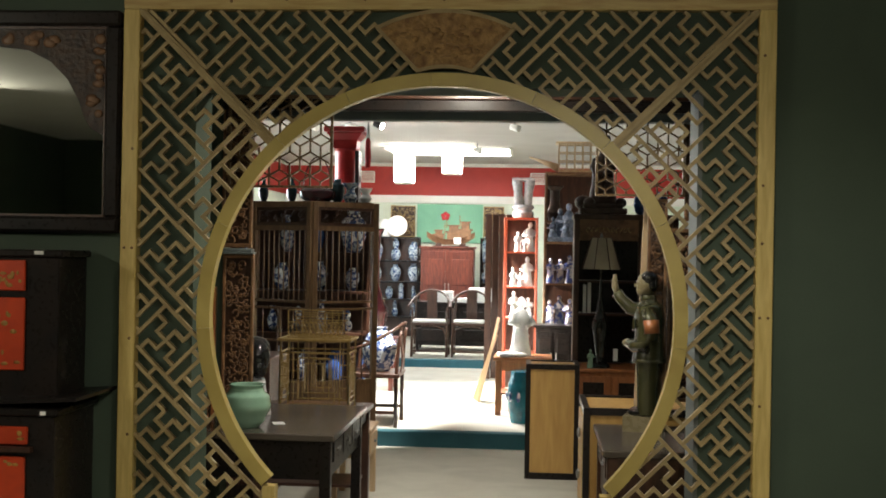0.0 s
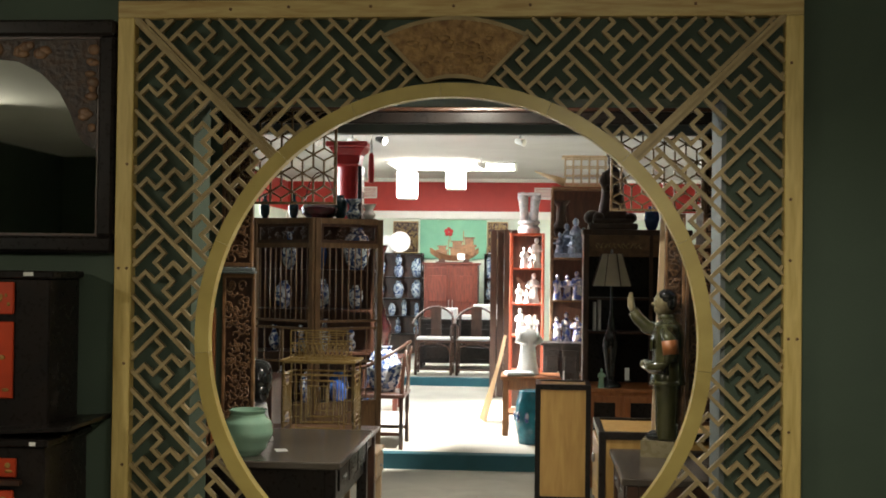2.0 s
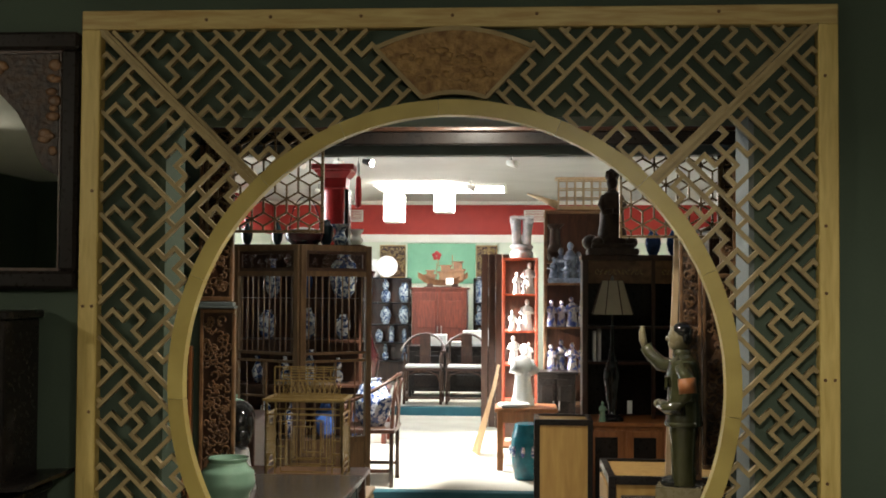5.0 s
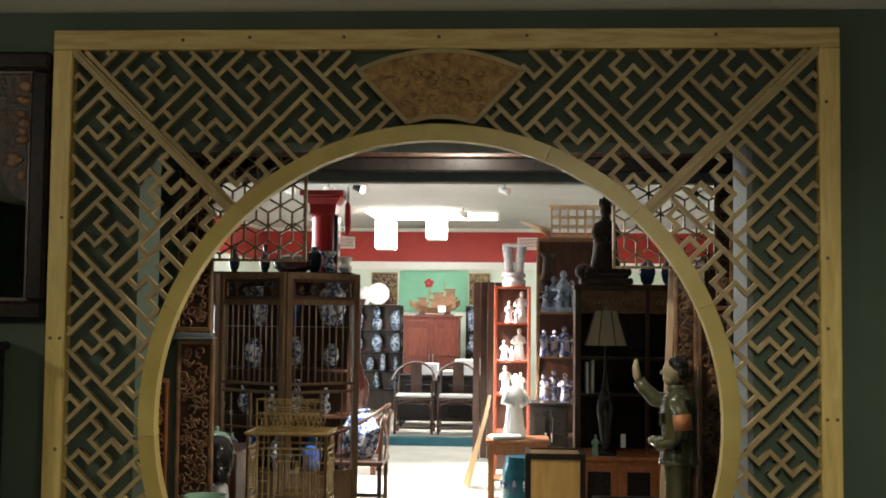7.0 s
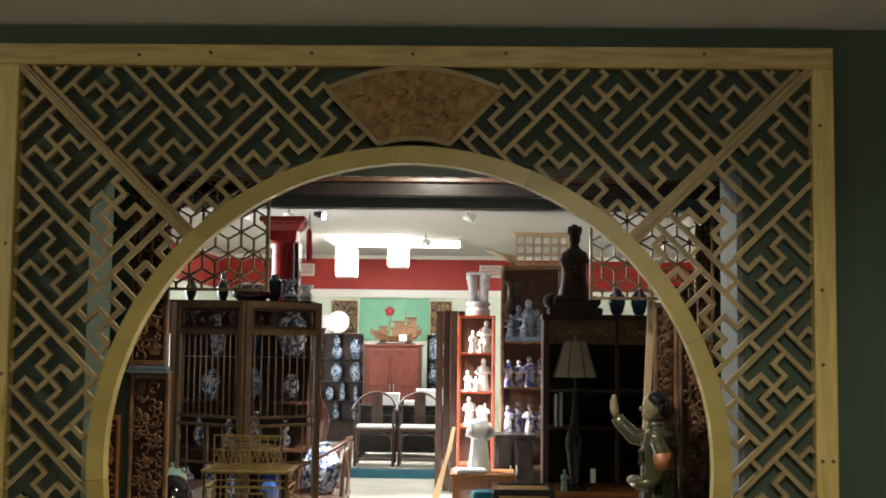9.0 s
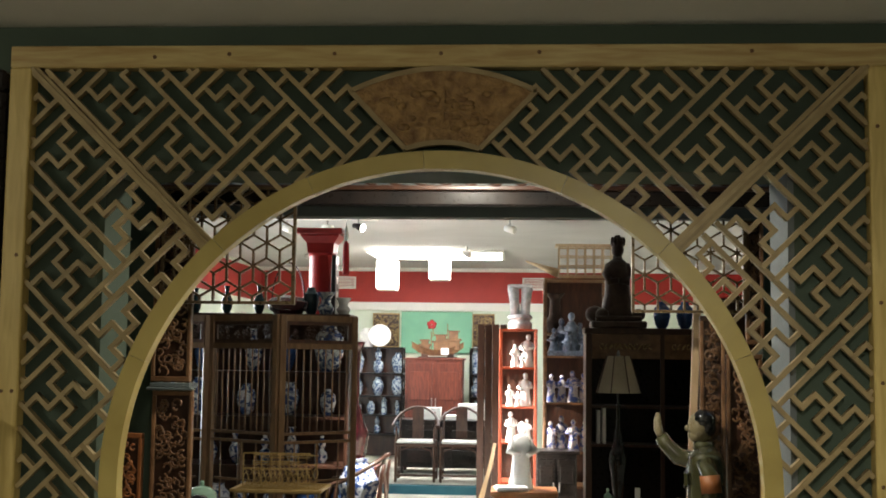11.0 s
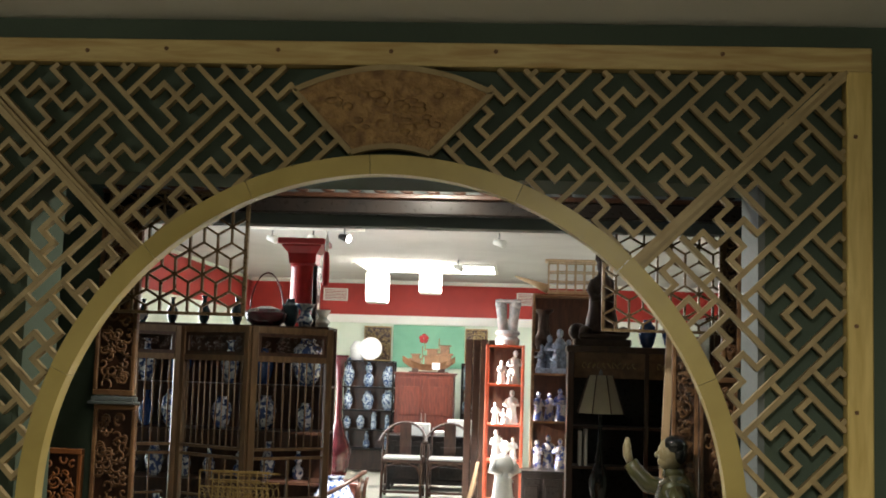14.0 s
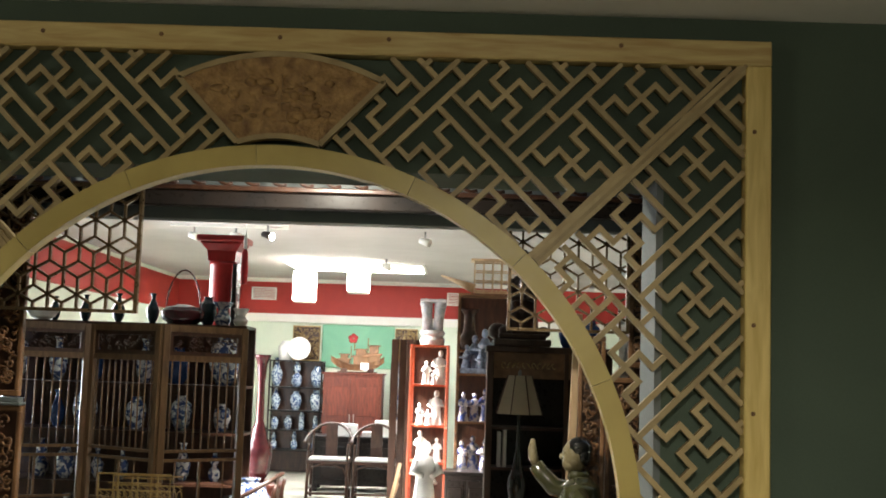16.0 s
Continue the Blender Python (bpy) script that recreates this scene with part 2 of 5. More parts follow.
def lathe(profile, seg=20, bm=None, at=(0, 0, 0), mi=0, sx=1.0, sy=1.0):
    bm = bm or bmesh.new()
    rings = []
    for r, z in profile:
        rings.append([bm.verts.new((at[0] + sx * r * math.cos(2 * math.pi * k / seg), at[1] + sy * r * math.sin(2 * math.pi * k / seg), at[2] + z)) for k in range(seg)])
    for p, q in zip(rings, rings[1:]):
        for k in range(seg):
            f = bm.faces.new((p[k], p[(k + 1) % seg], q[(k + 1) % seg], q[k]))
            f.smooth, f.material_index = True, mi
    for ring, flip in ((rings[0], True), (rings[-1], False)):
        f = bm.faces.new(ring[::-1] if flip else ring)
        f.material_index = mi
    return bm


def smooth_profile(keys, n=4):
    out = []
    for a, b in zip(keys, keys[1:]):
        for k in range(n):
            t = k / n
            s = t * t * (3 - 2 * t)
            out.append((a[0] + (b[0] - a[0]) * s, a[1] + (b[1] - a[1]) * t))
    return out + [keys[-1]]


def tube(bm, pts, radii, seg=8, mi=0):
    pts = [Vector(p) for p in pts]
    rings = []
    for n, p in enumerate(pts):
        t = (pts[min(n + 1, len(pts) - 1)] - pts[max(n - 1, 0)]).normalized()
        ref = Vector((0, 0, 1)) if abs(t.z) < 0.9 else Vector((1, 0, 0))
        u = t.cross(ref).normalized()
        v = t.cross(u)
        r = radii[n] if isinstance(radii, (list, tuple)) else radii
        rings.append([bm.verts.new(p + r * (math.cos(2 * math.pi * k / seg) * u + math.sin(2 * math.pi * k / seg) * v)) for k in range(seg)])
    for p, q in zip(rings, rings[1:]):
        for k in range(seg):
            f = bm.faces.new((p[k], p[(k + 1) % seg], q[(k + 1) % seg], q[k]))
            f.smooth, f.material_index = True, mi
    bm.faces.new(rings[0][::-1]).material_index = mi
    bm.faces.new(rings[-1]).material_index = mi
    return bm


def ball(bm, c, rx, ry=None, rz=None, mi=0, seg=14):
    ry, rz = ry or rx, rz or rx
    lathe([(max(0.02, math.sin(math.pi * k / 8)), -math.cos(math.pi * k / 8)) for k in range(9)], seg, bm2 := bmesh.new())
    m = Matrix.Translation(c) @ Matrix.Diagonal((rx, ry, rz, 1))
    vm = {}
    for v in bm2.verts:
        vm[v] = bm.verts.new(m @ v.co)
    for f in bm2.faces:
        g = bm.faces.new([vm[v] for v in f.verts])
        g.smooth, g.material_index = True, mi
    bm2.free()


def link(name, bm, material):
    me = bpy.data.meshes.new(name)
    bmesh.ops.recalc_face_normals(bm, faces=bm.faces)
    bm.to_mesh(me)
    bm.free()
    for m in material if isinstance(material, (list, tuple)) else [material]:
        me.materials.append(m)
    return new(name, me)


def part(name, bm, material, parent, label=""):
    ob = link(name, bm, material)
    ob.parent = parent
    if label:
        ob["label"] = label
    return ob


def thing(name, label, category, at=(0, 0, 0), rz=0, group="", kind=""):
    ob = new(name)
    ob.empty_display_size = 0.1
    ob.matrix_world = pose(*at, 0, 0, rz)
    return tagged(ob, label, category, group, kind)


def solid(name, bm, material, label, category, at=(0, 0, 0), rz=0, group="", kind=""):
    ob = link(name, bm, material)
    ob.matrix_world = pose(*at, 0, 0, rz)
    return tagged(ob, label, category, group, kind)


def setting(name, bm, material, label):
    return tagged(link(name, bm, material), label, name.split("_")[0], kind="structure")


# ---- structure ----
P1, P2 = 0.135, 0.242
# front floor is out of view; pale carpet here bounces light up
setting("floor_front", boxes((-5, 5, -8, 0.06, -0.1, 0)), CARPET, "unseen front room floor, pale beige carpet added to bounce light")
setting("floor_hall", boxes((-4, 4, 0.06, 5.27, -0.1, 0)), CARPET, "pale beige carpet floor of the shop hall")
setting("floor_step", boxes((-4, 4, 5.41, 11.1, -0.1, P1)), CARPET, "pale beige carpet on the raised hall floor")
setting("floor_back", boxes((-4, 4, 11.24, 15.5, -0.1, P2)), CARPET, "pale carpet on the upper step of the hall")
setting("trim_step_lower", boxes((-4, 4, 5.27, 5.41, -0.1, P1 + 0.002), bevel=0.008), TEAL, "teal carpeted step edge across the hall")
setting("trim_step_upper", boxes((-4, 4, 11.1, 11.24, -0.1, P2 + 0.002), bevel=0.008), TEAL, "teal carpeted upper step edge")
WX, WT = 1.12, 2.47
setting("wall_gate", boxes((-5, -WX - 0.02, 0.062, 0.33, 0, 3.4), (WX + 0.02, 5, 0.062, 0.33, 0, 3.4), (-WX - 0.02, WX + 0.02, 0.062, 0.33, WT, 3.4)), GREEN, "dark green painted wall with a wide opening")
# west jamb uses the wall's green, east jamb a paler grey
setting("trim_reveal_west", boxes((-WX - 0.02, -WX, 0.064, 0.328, 0, WT)), GREEN, "dark green opening jamb")
setting("trim_reveal_east", boxes((WX, WX + 0.02, 0.064, 0.328, 0, WT)), REVEAL, "pale grey opening jamb")
setting("wall_front_west", boxes((-5.1, -5, -8, 0.062, 0, 3.4)), GREEN, "dark green painted side wall")
setting("wall_front_east", boxes((5, 5.1, -8, 0.062, 0, 3.4)), GREEN, "dark green painted side wall")
setting("wall_front_south", boxes((-5, 5, -8.1, -8, 0, 3.4)), GREEN, "dark green painted back wall")
setting("ceiling_front", boxes((-5, 5, -8, 0.06, 2.96, 3.06)), CEIL, "off-white ceiling of the front room")
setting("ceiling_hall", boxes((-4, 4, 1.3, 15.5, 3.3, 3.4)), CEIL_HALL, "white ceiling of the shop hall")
setting("ceiling_vestibule", boxes((-4, 4, 0.33, 1.05, 2.72, 2.8)), GREEN, "dark low ceiling behind the opening")
setting("wall_portal", boxes((-4, -1.27, 1.14, 1.28, 0, 3.4), (1.3, 4, 1.34, 1.48, 0, 3.4), (-1.27, 1.3, 1.2, 1.3, 2.8, 3.4)), GREEN, "dark green wall beside the carved portal")
setting("trim_header_beam", boxes((-1.27, 1.3, 1.2, 1.3, 2.455, 2.8)), REVEAL, "grey painted beam over the portal")
setting("wall_hall_east", boxes((4, 4.1, 0.3, 15.6, 0, 3.4)), CREAM, "cream side wall of the hall")
W0, W1, WZ0, WZ1 = 6.5, 8.8, 0.5, 3.2
setting("wall_hall_west", boxes((-4.1, -4, 0.3, W0, 0, 3.4), (-4.1, -4, W1, 15.6, 0, 3.4), (-4.1, -4, W0, W1, 0, WZ0), (-4.1, -4, W0, W1, WZ1, 3.4)), CREAM, "cream side wall with a large window")
win = setting("window_1", boxes((-4.08, -4.02, W0, W0 + 0.05, WZ0, WZ1), (-4.08, -4.02, W1 - 0.05, W1, WZ0, WZ1), (-4.08, -4.02, W0, W1, WZ1 - 0.05, WZ1), (-4.08, -4.02, W0, W1, WZ0, WZ0 + 0.05)), WHITE, "white framed shop window")
setting("wall_hall_north", boxes((-4, 4, 15.5, 15.6, 0, 2.6)), CREAM, "pale green cream back wall")
setting("trim_picture_rail", boxes((-4, 4, 15.44, 15.6, 2.6, 2.73)), WHITE, "white cornice band under a red frieze")
setting("wall_frieze", boxes((-4, 4, 15.5, 15.6, 2.73, 3.24)), REDWALL, "deep red painted frieze band")
setting("trim_crown", boxes((-4, 4, 15.42, 15.6, 3.24, 3.3)), WHITE, "white crown moulding")
setting("wall_frieze_west", boxes((-4, -3.985, 1.3, 15.5, 2.73, 3.24)), REDWALL, "deep red painted frieze band")
setting("wall_frieze_east", boxes((3.985, 4, 1.3, 15.5, 2.73, 3.24)), REDWALL, "deep red painted frieze band")
setting("ground", boxes((-60, -4.1, -40, 60, -0.3, -0.2)), DARKFLOOR, "grey pavement outside the shop window")

# ---- the moon gate ----
gate = thing("moon_gate", "pale pine moon gate with fretwork lattice and round opening", "moon gate")
HW, TOP, FW = 1.44, 2.88, 0.074
bm = boxes((-HW, HW, 0, 0.06, TOP - FW, TOP), bevel=0.004)
beam = part("top_rail", bm, PINE_X, gate)
for sgn in (-1, 1):
    st = part("stile", boxes((min(sgn * HW, sgn * (HW - FW)), max(sgn * HW, sgn * (HW - FW)), 0.001, 0.06, 0, TOP - FW), bevel=0.004), PINE_Z, gate)
    for z in ((2.18, 1.735, 1.33, 0.9) if sgn < 0 else (2.61, 2.05, 1.8, 1.48, 1.1)):
        for dx in ((0.02, 0.055) if z in (1.735, 1.48) else (0.05,)):
            k = lathe([(0.0065, -0.004), (0.0065, 0.0015)], 10)
            bmesh.ops.rotate(k, matrix=Matrix.Rotation(radians(90), 3, "X"), verts=k.verts)
            bmesh.ops.translate(k, vec=(sgn * (HW - dx), 0.0, z), verts=k.verts)
            part("knot", k, KNOT, st)
for x in (-0.95, -0.7, -0.35, 0.0, 0.32, 1.0):
    k = lathe([(0.007, -0.004), (0.007, 0.0015)], 10)
    bmesh.ops.rotate(k, matrix=Matrix.Rotation(radians(90), 3, "X"), verts=k.verts)
    bmesh.ops.translate(k, vec=(x, 0.0, TOP - 0.03 + 0.012 * math.sin(x * 9)), verts=k.verts)
    part("knot", k, KNOT, beam)

RC, RO, RI = 1.446, 1.081, 1.022
A0 = math.asin(-(RC - 0.69) / RO)
def ring_piece(a, b, n=14):
    bm = bmesh.new()
    prev = None
    for k in range(n + 1):
        t = a + (b - a) * k / n
        q = [bm.verts.new((r * math.cos(t), y, RC + r * math.sin(t))) for r, y in ((RI, -0.012), (RO, -0.012), (RO, 0.046), (RI, 0.046))]
        if prev:
            for i in range(4):
                bm.faces.new((prev[i], prev[(i + 1) % 4], q[(i + 1) % 4], q[i]))
        else:
            bm.faces.new(q)
        prev = q
    bm.faces.new(prev[::-1])
    return bm
cuts = [A0, -0.1, 0.42, 0.82, 1.18, 1.62, 1.98, 2.32, 2.75, math.pi + 0.06, math.pi - A0]
for a, b in zip(cuts, cuts[1:]):
    part("ring_segment", ring_piece(a, b - 0.0015), PINE_RING, gate)
for sgn in (-1, 1):
    part("jamb", boxes((min(sgn * 0.715, sgn * 0.77), max(sgn * 0.715, sgn * 0.77), -0.009, 0.057, 0, 0.69)), PINE_Z, gate)
    bm = bmesh.new()
    bar(bm, (sgn * (HW - FW), 0.028, TOP - FW), (sgn * 0.765, 0.028, RC + 0.768), 0.033, 0.046)
    mit = part("diagonal_beam", bm, PINE_BAR, gate)
    bm = bmesh.new()
    bar(bm, (sgn * (HW - FW), 0.001, TOP - FW), (sgn * 0.765, 0.004, RC + 0.768), 0.011, 0.008)
    part("groove_strip", bm, PINE_BAR, mit)

# fretwork: a pinwheel fret on a grid turned by 45 degrees
U = 0.0563
I0, J0 = -2.086, 0.348
R2 = math.sqrt(0.5)
XI, ZI = HW - FW, TOP - FW
FAN_C = 0.008

def inside(x, z):
    if abs(x) > XI or z > ZI or z < 0.02 or math.hypot(x, z - RC) < RO - 0.004:
        return False
    if z < 0.69 and abs(x) < 0.74:
        return False
    if z > 2.5 and abs(x - FAN_C) < 0.112 + (z - 2.535) * 0.97 and abs(x) < 0.32 and z < 2.81:
        return False
    return True

def to_world(i, j, flip):
    x, z = (i + j) * R2, (j - i) * R2
    if flip:
        x, z = -XI + (ZI - z), ZI - (x + XI)
    return x, z

def runs(a, b, flip):
    """The stretches of the segment a-b that lie inside the panel."""
    n = max(4, int(math.hypot(b[0] - a[0], b[1] - a[1]) / 0.004))
    out, cur = [], None
    for k in range(n + 1):
        i, j = a[0] + (b[0] - a[0]) * k / n, a[1] + (b[1] - a[1]) * k / n
        x, z = to_world(i, j, flip)
        left = (x + XI) < (ZI - z) - 0.02 if not flip else (x + XI) > (ZI - z) + 0.02
        ok = left and x < 0.0 and inside(x, z)
        if ok:
            cur = [cur[0] if cur else (x, z), (x, z)]
        if (not ok or k == n) and cur:
            if math.hypot(cur[1][0] - cur[0][0], cur[1][1] - cur[0][1]) > 0.012:
                out.append(cur)
            cur = None
    return out

BARW, BARD = 0.0155, 0.028
FRET = [((-1, 0), (1, 0)), ((0, -1), (0, 1)), ((0, 1), (1, 1)), ((1, 1), (1, 2)), ((-1, 0), (-1, 1)), ((-1, 1), (-2, 1)),
        ((0, -1), (-1, -1)), ((-1, -1), (-1, -2)), ((1, 0), (1, -1)), ((1, -1), (2, -1))]
def lattice_part(name, segs, flip, sgn, lift):
    bm = bmesh.new()
    e = BARW * 0.5 if name == "fret" else 0
    for a, b in segs:
        d = math.hypot(b[0] - a[0], b[1] - a[1])
        ext = (e * (b[0] - a[0]) / d, e * (b[1] - a[1]) / d)
        for (x0, z0), (x1, z1) in runs((a[0] - ext[0], a[1] - ext[1]), (b[0] + ext[0], b[1] + ext[1]), flip):
            bar(bm, (sgn * x0, 0.03 + lift, z0), (sgn * x1, 0.03 + lift, z1), BARW, BARD)
            lift += 0.0002
    if bm.verts:
        part(name, bm, PINE_BAR, gate)
    else:
        bm.free()
SHIFT = {False: (0.0, 0.0), True: (-0.017, -0.034)}
for sgn in (-1, 1):
    for flip in (False, True):
        for cj in range(-9, 9):
            for ci in range(-9, 10):
                oi, oj = I0 + 5 * U * ci + SHIFT[flip][0], J0 + 5 * U * cj + SHIFT[flip][1]
                cx, cz = to_world(oi, oj, flip)
                if not (-XI - 0.5 < cx < 0.5 and -0.5 < cz < ZI + 0.5):
                    continue
                even = (ci + cj) % 2 == 0
                turn = 1 if even else -1
                lattice_part("fret", [((oi + turn * a[0] * U, oj + a[1] * U), (oi + turn * b[0] * U, oj + b[1] * U)) for a, b in FRET], flip, -sgn, 0.001)
                if even:
                    for r in (2, 3):
                        lattice_part("lattice_rail", [((oi - 7 * U, oj + r * U), (oi + 2 * U, oj + r * U))], flip, -sgn, 0.0)
                    for r in (-4, -1):
                        lattice_part("rung", [((oi + r * U, oj + 2 * U), (oi + r * U, oj + 3 * U))], flip, -sgn, 0.002)
                else:
                    for r in (-2, -3):
                        lattice_part("lattice_rail", [((oi + r * U, oj - 2 * U), (oi + r * U, oj + 7 * U))], flip, -sgn, 0.0015)
                    for r in (1, 4):
                        lattice_part("rung", [((oi - 3 * U, oj + r * U), (oi - 2 * U, oj + r * U))], flip, -sgn, 0.002)

def fan_outline(grow, n=16):
    """Corners of the fan-shaped plaque, widened by grow."""
    pts = []
    for k in range(n + 1):
        s = -1 + 2 * k / n
        pts.append((FAN_C + s * (0.303 + grow), 2.726 + grow * 0.4 + 0.075 * (1 - s * s)))
    for k in range(n + 1):
        s = 1 - 2 * k / n
        pts.append((FAN_C + s * (0.121 + grow * 0.7), 2.535 - grow * 0.5 + 0.022 * (1 - s * s)))
    return pts
def plate(pts, y0, y1):
    bm = bmesh.new()
    f = [bm.verts.new((x, y0, z)) for x, z in pts]
    g = [bm.verts.new((x, y1, z)) for x, z in pts]
    bm.faces.new(f)
    bm.faces.new(g[::-1])
    for k in range(len(pts)):
        bm.faces.new((f[k], g[k], g[(k + 1) % len(pts)], f[(k + 1) % len(pts)]))
    return bm
fan = part("fan_plaque", plate(fan_outline(-0.012), 0.004, 0.04), FAN, gate, "carved brown fan-shaped plaque")
bm = bmesh.new()
o = fan_outline(0.0)
for p, q in zip(o, o[1:] + o[:1]):
    bar(bm, (p[0], 0.016, p[1]), (q[0], 0.016, q[1]), 0.016, 0.032)
part("fan_border", bm, PINE_BAR, fan)

random.seed(41)
for k in range(26):
    u, v = random.uniform(-0.8, 0.8), random.uniform(0.15, 0.85)
    bm = bmesh.new()
    ball(bm, (FAN_C + u * (0.13 + 0.15 * v), 0.004, 2.565 + 0.15 * v + 0.05 * (1 - u * u) * v), random.uniform(0.012, 0.032), 0.005, random.uniform(0.006, 0.014), seg=8)
    part("relief", bm, FAN, fan)
part("relief", boxes((FAN_C - 0.005, FAN_C + 0.005, -0.004, 0.01, 2.62, 2.74), (FAN_C - 0.022, FAN_C + 0.022, -0.002, 0.01, 2.6, 2.63), (FAN_C - 0.03, FAN_C + 0.03, -0.003, 0.01, 2.655, 2.663)), FAN, fan)

# ---- front room, beside the gate ----
mirror = thing("wall_mirror", "large mirror in a dark frame with carved gilt corners", "mirror", (-2.25, 0.06, 2.3))
part("glass", boxes((-0.74, 0.74, -0.03, -0.02, -0.43, 0.43)), MIRROR, mirror)
for r in ((-0.8, 0.8, -0.07, 0, 0.43, 0.5), (-0.8, 0.8, -0.07, 0, -0.5, -0.43), (-0.8, -0.73, -0.069, 0, -0.43, 0.43), (0.73, 0.8, -0.069, 0, -0.43, 0.43)):
    part("frame_rail", boxes(r, bevel=0.012), BLACKWOOD, mirror)
part("inner_bead", boxes((-0.73, 0.73, -0.045, -0.031, 0.418, 0.43), (-0.73, 0.73, -0.045, -0.031, -0.43, -0.418), (0.718, 0.73, -0.045, -0.031, -0.418, 0.418), (-0.73, -0.718, -0.045, -0.031, -0.418, 0.418)), DARKWOOD, mirror)
for sgn in (-1, 1):
    bm = plate([(sgn * 0.715, 0.415), (sgn * 0.22, 0.415), (sgn * 0.22, 0.34), (sgn * 0.36, 0.325), (sgn * 0.47, 0.27), (sgn * 0.55, 0.19), (sgn * 0.6, 0.1), (sgn * 0.63, 0.02), (sgn * 0.66, -0.03), (sgn * 0.715, -0.06)], -0.045, -0.031)
    sp = part("carved_spandrel", bm, mat("gilt_carving", (0.06, 0.028, 0.012), (0.015, 0.008, 0.006), 0.4, scale=22, fine=45, bump=0.9), mirror, "carved brown and gold corner panel")
    random.seed(4)
    for k in range(26):
        bm = bmesh.new()
        px, pz = 0.26 + 0.44 * random.random(), 0.35 + 0.055 * random.random()
        if k % 2:
            px, pz = 0.66 + 0.045 * random.random(), 0.02 + 0.37 * random.random()
        ball(bm, (sgn * px, -0.046, pz), 0.018 + 0.012 * random.random(), 0.008, 0.012 + 0.012 * random.random(), seg=8)
        part("relief", bm, BROWN, sp)

def chest(name, label, x0, x1, y0, y1, z0, z1, doors, body, face):
    c = thing(name, label, "cabinet", ((x0 + x1) / 2, (y0 + y1) / 2, z0))
    w, d, h = (x1 - x0) / 2, (y1 - y0) / 2, z1 - z0
    part("body", boxes((-w, w, -d, d, 0.0, h - 0.03), bevel=0.006), body, c)
    part("top", boxes((-w - 0.02, w + 0.02, -d - 0.02, d, h - 0.03, h), bevel=0.006), body, c)
    for a, b, e, g in doors:
        dr = part("door", boxes((a - (x0 + x1) / 2, b - (x0 + x1) / 2, -d - 0.014, -d, e - z0, g - z0), bevel=0.004), face, c, "red lacquered front")
        bm = bmesh.new()
        random.seed(int(1000 * (a + e)) % 97)
        for k in range(22):
            px, pz = random.uniform(a + 0.02, b - 0.02) - (x0 + x1) / 2, random.uniform(e + 0.02, g - 0.02) - z0
            ball(bm, (px, -d - 0.0145, pz), random.uniform(0.006, 0.018), 0.0015, random.uniform(0.005, 0.013), seg=7)
        part("painted_flowers", bm, GOLDPAINT, dr, "faded gold painted flowers")
    return c
lower = chest("low_cabinet", "black cabinet with red lacquered drawer and doors", -2.6, -1.56, -0.4, 0.04, 0, 1.06, [(-2.5, -1.67, 0.91, 0.985), (-2.07, -1.68, 0.2, 0.86), (-2.5, -2.09, 0.2, 0.86)], BLACKWOOD, REDLAC)
bm = bmesh.new()
bar(bm, (0, -0.255, 0.895), (0.44, -0.255, 0.895), 0.02, 0.03)
part("drawer_rail", bm, DARKWOOD, lower)
bm = boxes((-0.55, 0.0, -0.24, 0.23, 1.061, 1.075), (0.0, 0.62, -0.24, 0.23, 1.061, 1.075))
for v in bm.verts:
    if v.co.x > 0.5:
        v.co.z += 0.035
part("flared_top", bm, BLACKWOOD, lower)
upper = chest("tabletop_cabinet", "small black cabinet with red flower-painted doors", -2.45, -1.6, -0.28, 0.03, 1.079, 1.72, [(-2.09, -1.745, 1.545, 1.675), (-2.09, -1.745, 1.205, 1.515), (-2.42, -2.1, 1.205, 1.515), (-2.42, -2.1, 1.545, 1.675)], BLACKWOOD, REDLAC)
solid("price_tag", boxes((-0.02, 0.02, -0.002, 0.002, -0.008, 0.008)), PAPER, "small white paper price tag", "price tag", (-1.68, -0.305, 1.708))
solid("price_tag", boxes((-0.012, 0.012, -0.002, 0.002, -0.008, 0.008)), PAPER, "small white paper price tag", "price tag", (-1.6, -0.425, 1.045))
dl = thing("downlight", "small round recessed downlight in the front room", "downlight", (0.7, -2.5, 2.96))
part("rim", lathe([(0.1, -0.012), (0.105, 0)], 20), WHITE, dl)
part("lens", lathe([(0.07, -0.016), (0.075, -0.012)], 20), ROOM_GLOW, dl)
for x, y, e in ((-4.05, -3.6, 0), (0.9, -5.6, 0)):
    cl = thing("ceiling_light", "round white ceiling light in the front room", "ceiling light", (x, y, 2.96), group="front room ceiling lights")
    part("rim", lathe([(0.17, -0.03), (0.18, 0)], 24), WHITE, cl)
    part("diffuser", lathe(smooth_profile([(0.02, -0.075), (0.1, -0.065), (0.15, -0.03)]), 24), ROOM_GLOW, cl)

dl = thing("downlight", "small round recessed downlight behind the gate", "downlight", (0.05, 0.68, 2.72))
part("rim", lathe([(0.1, -0.012), (0.105, 0)], 20), WHITE, dl)
part("lens", lathe([(0.07, -0.016), (0.075, -0.012)], 20), ROOM_GLOW, dl)

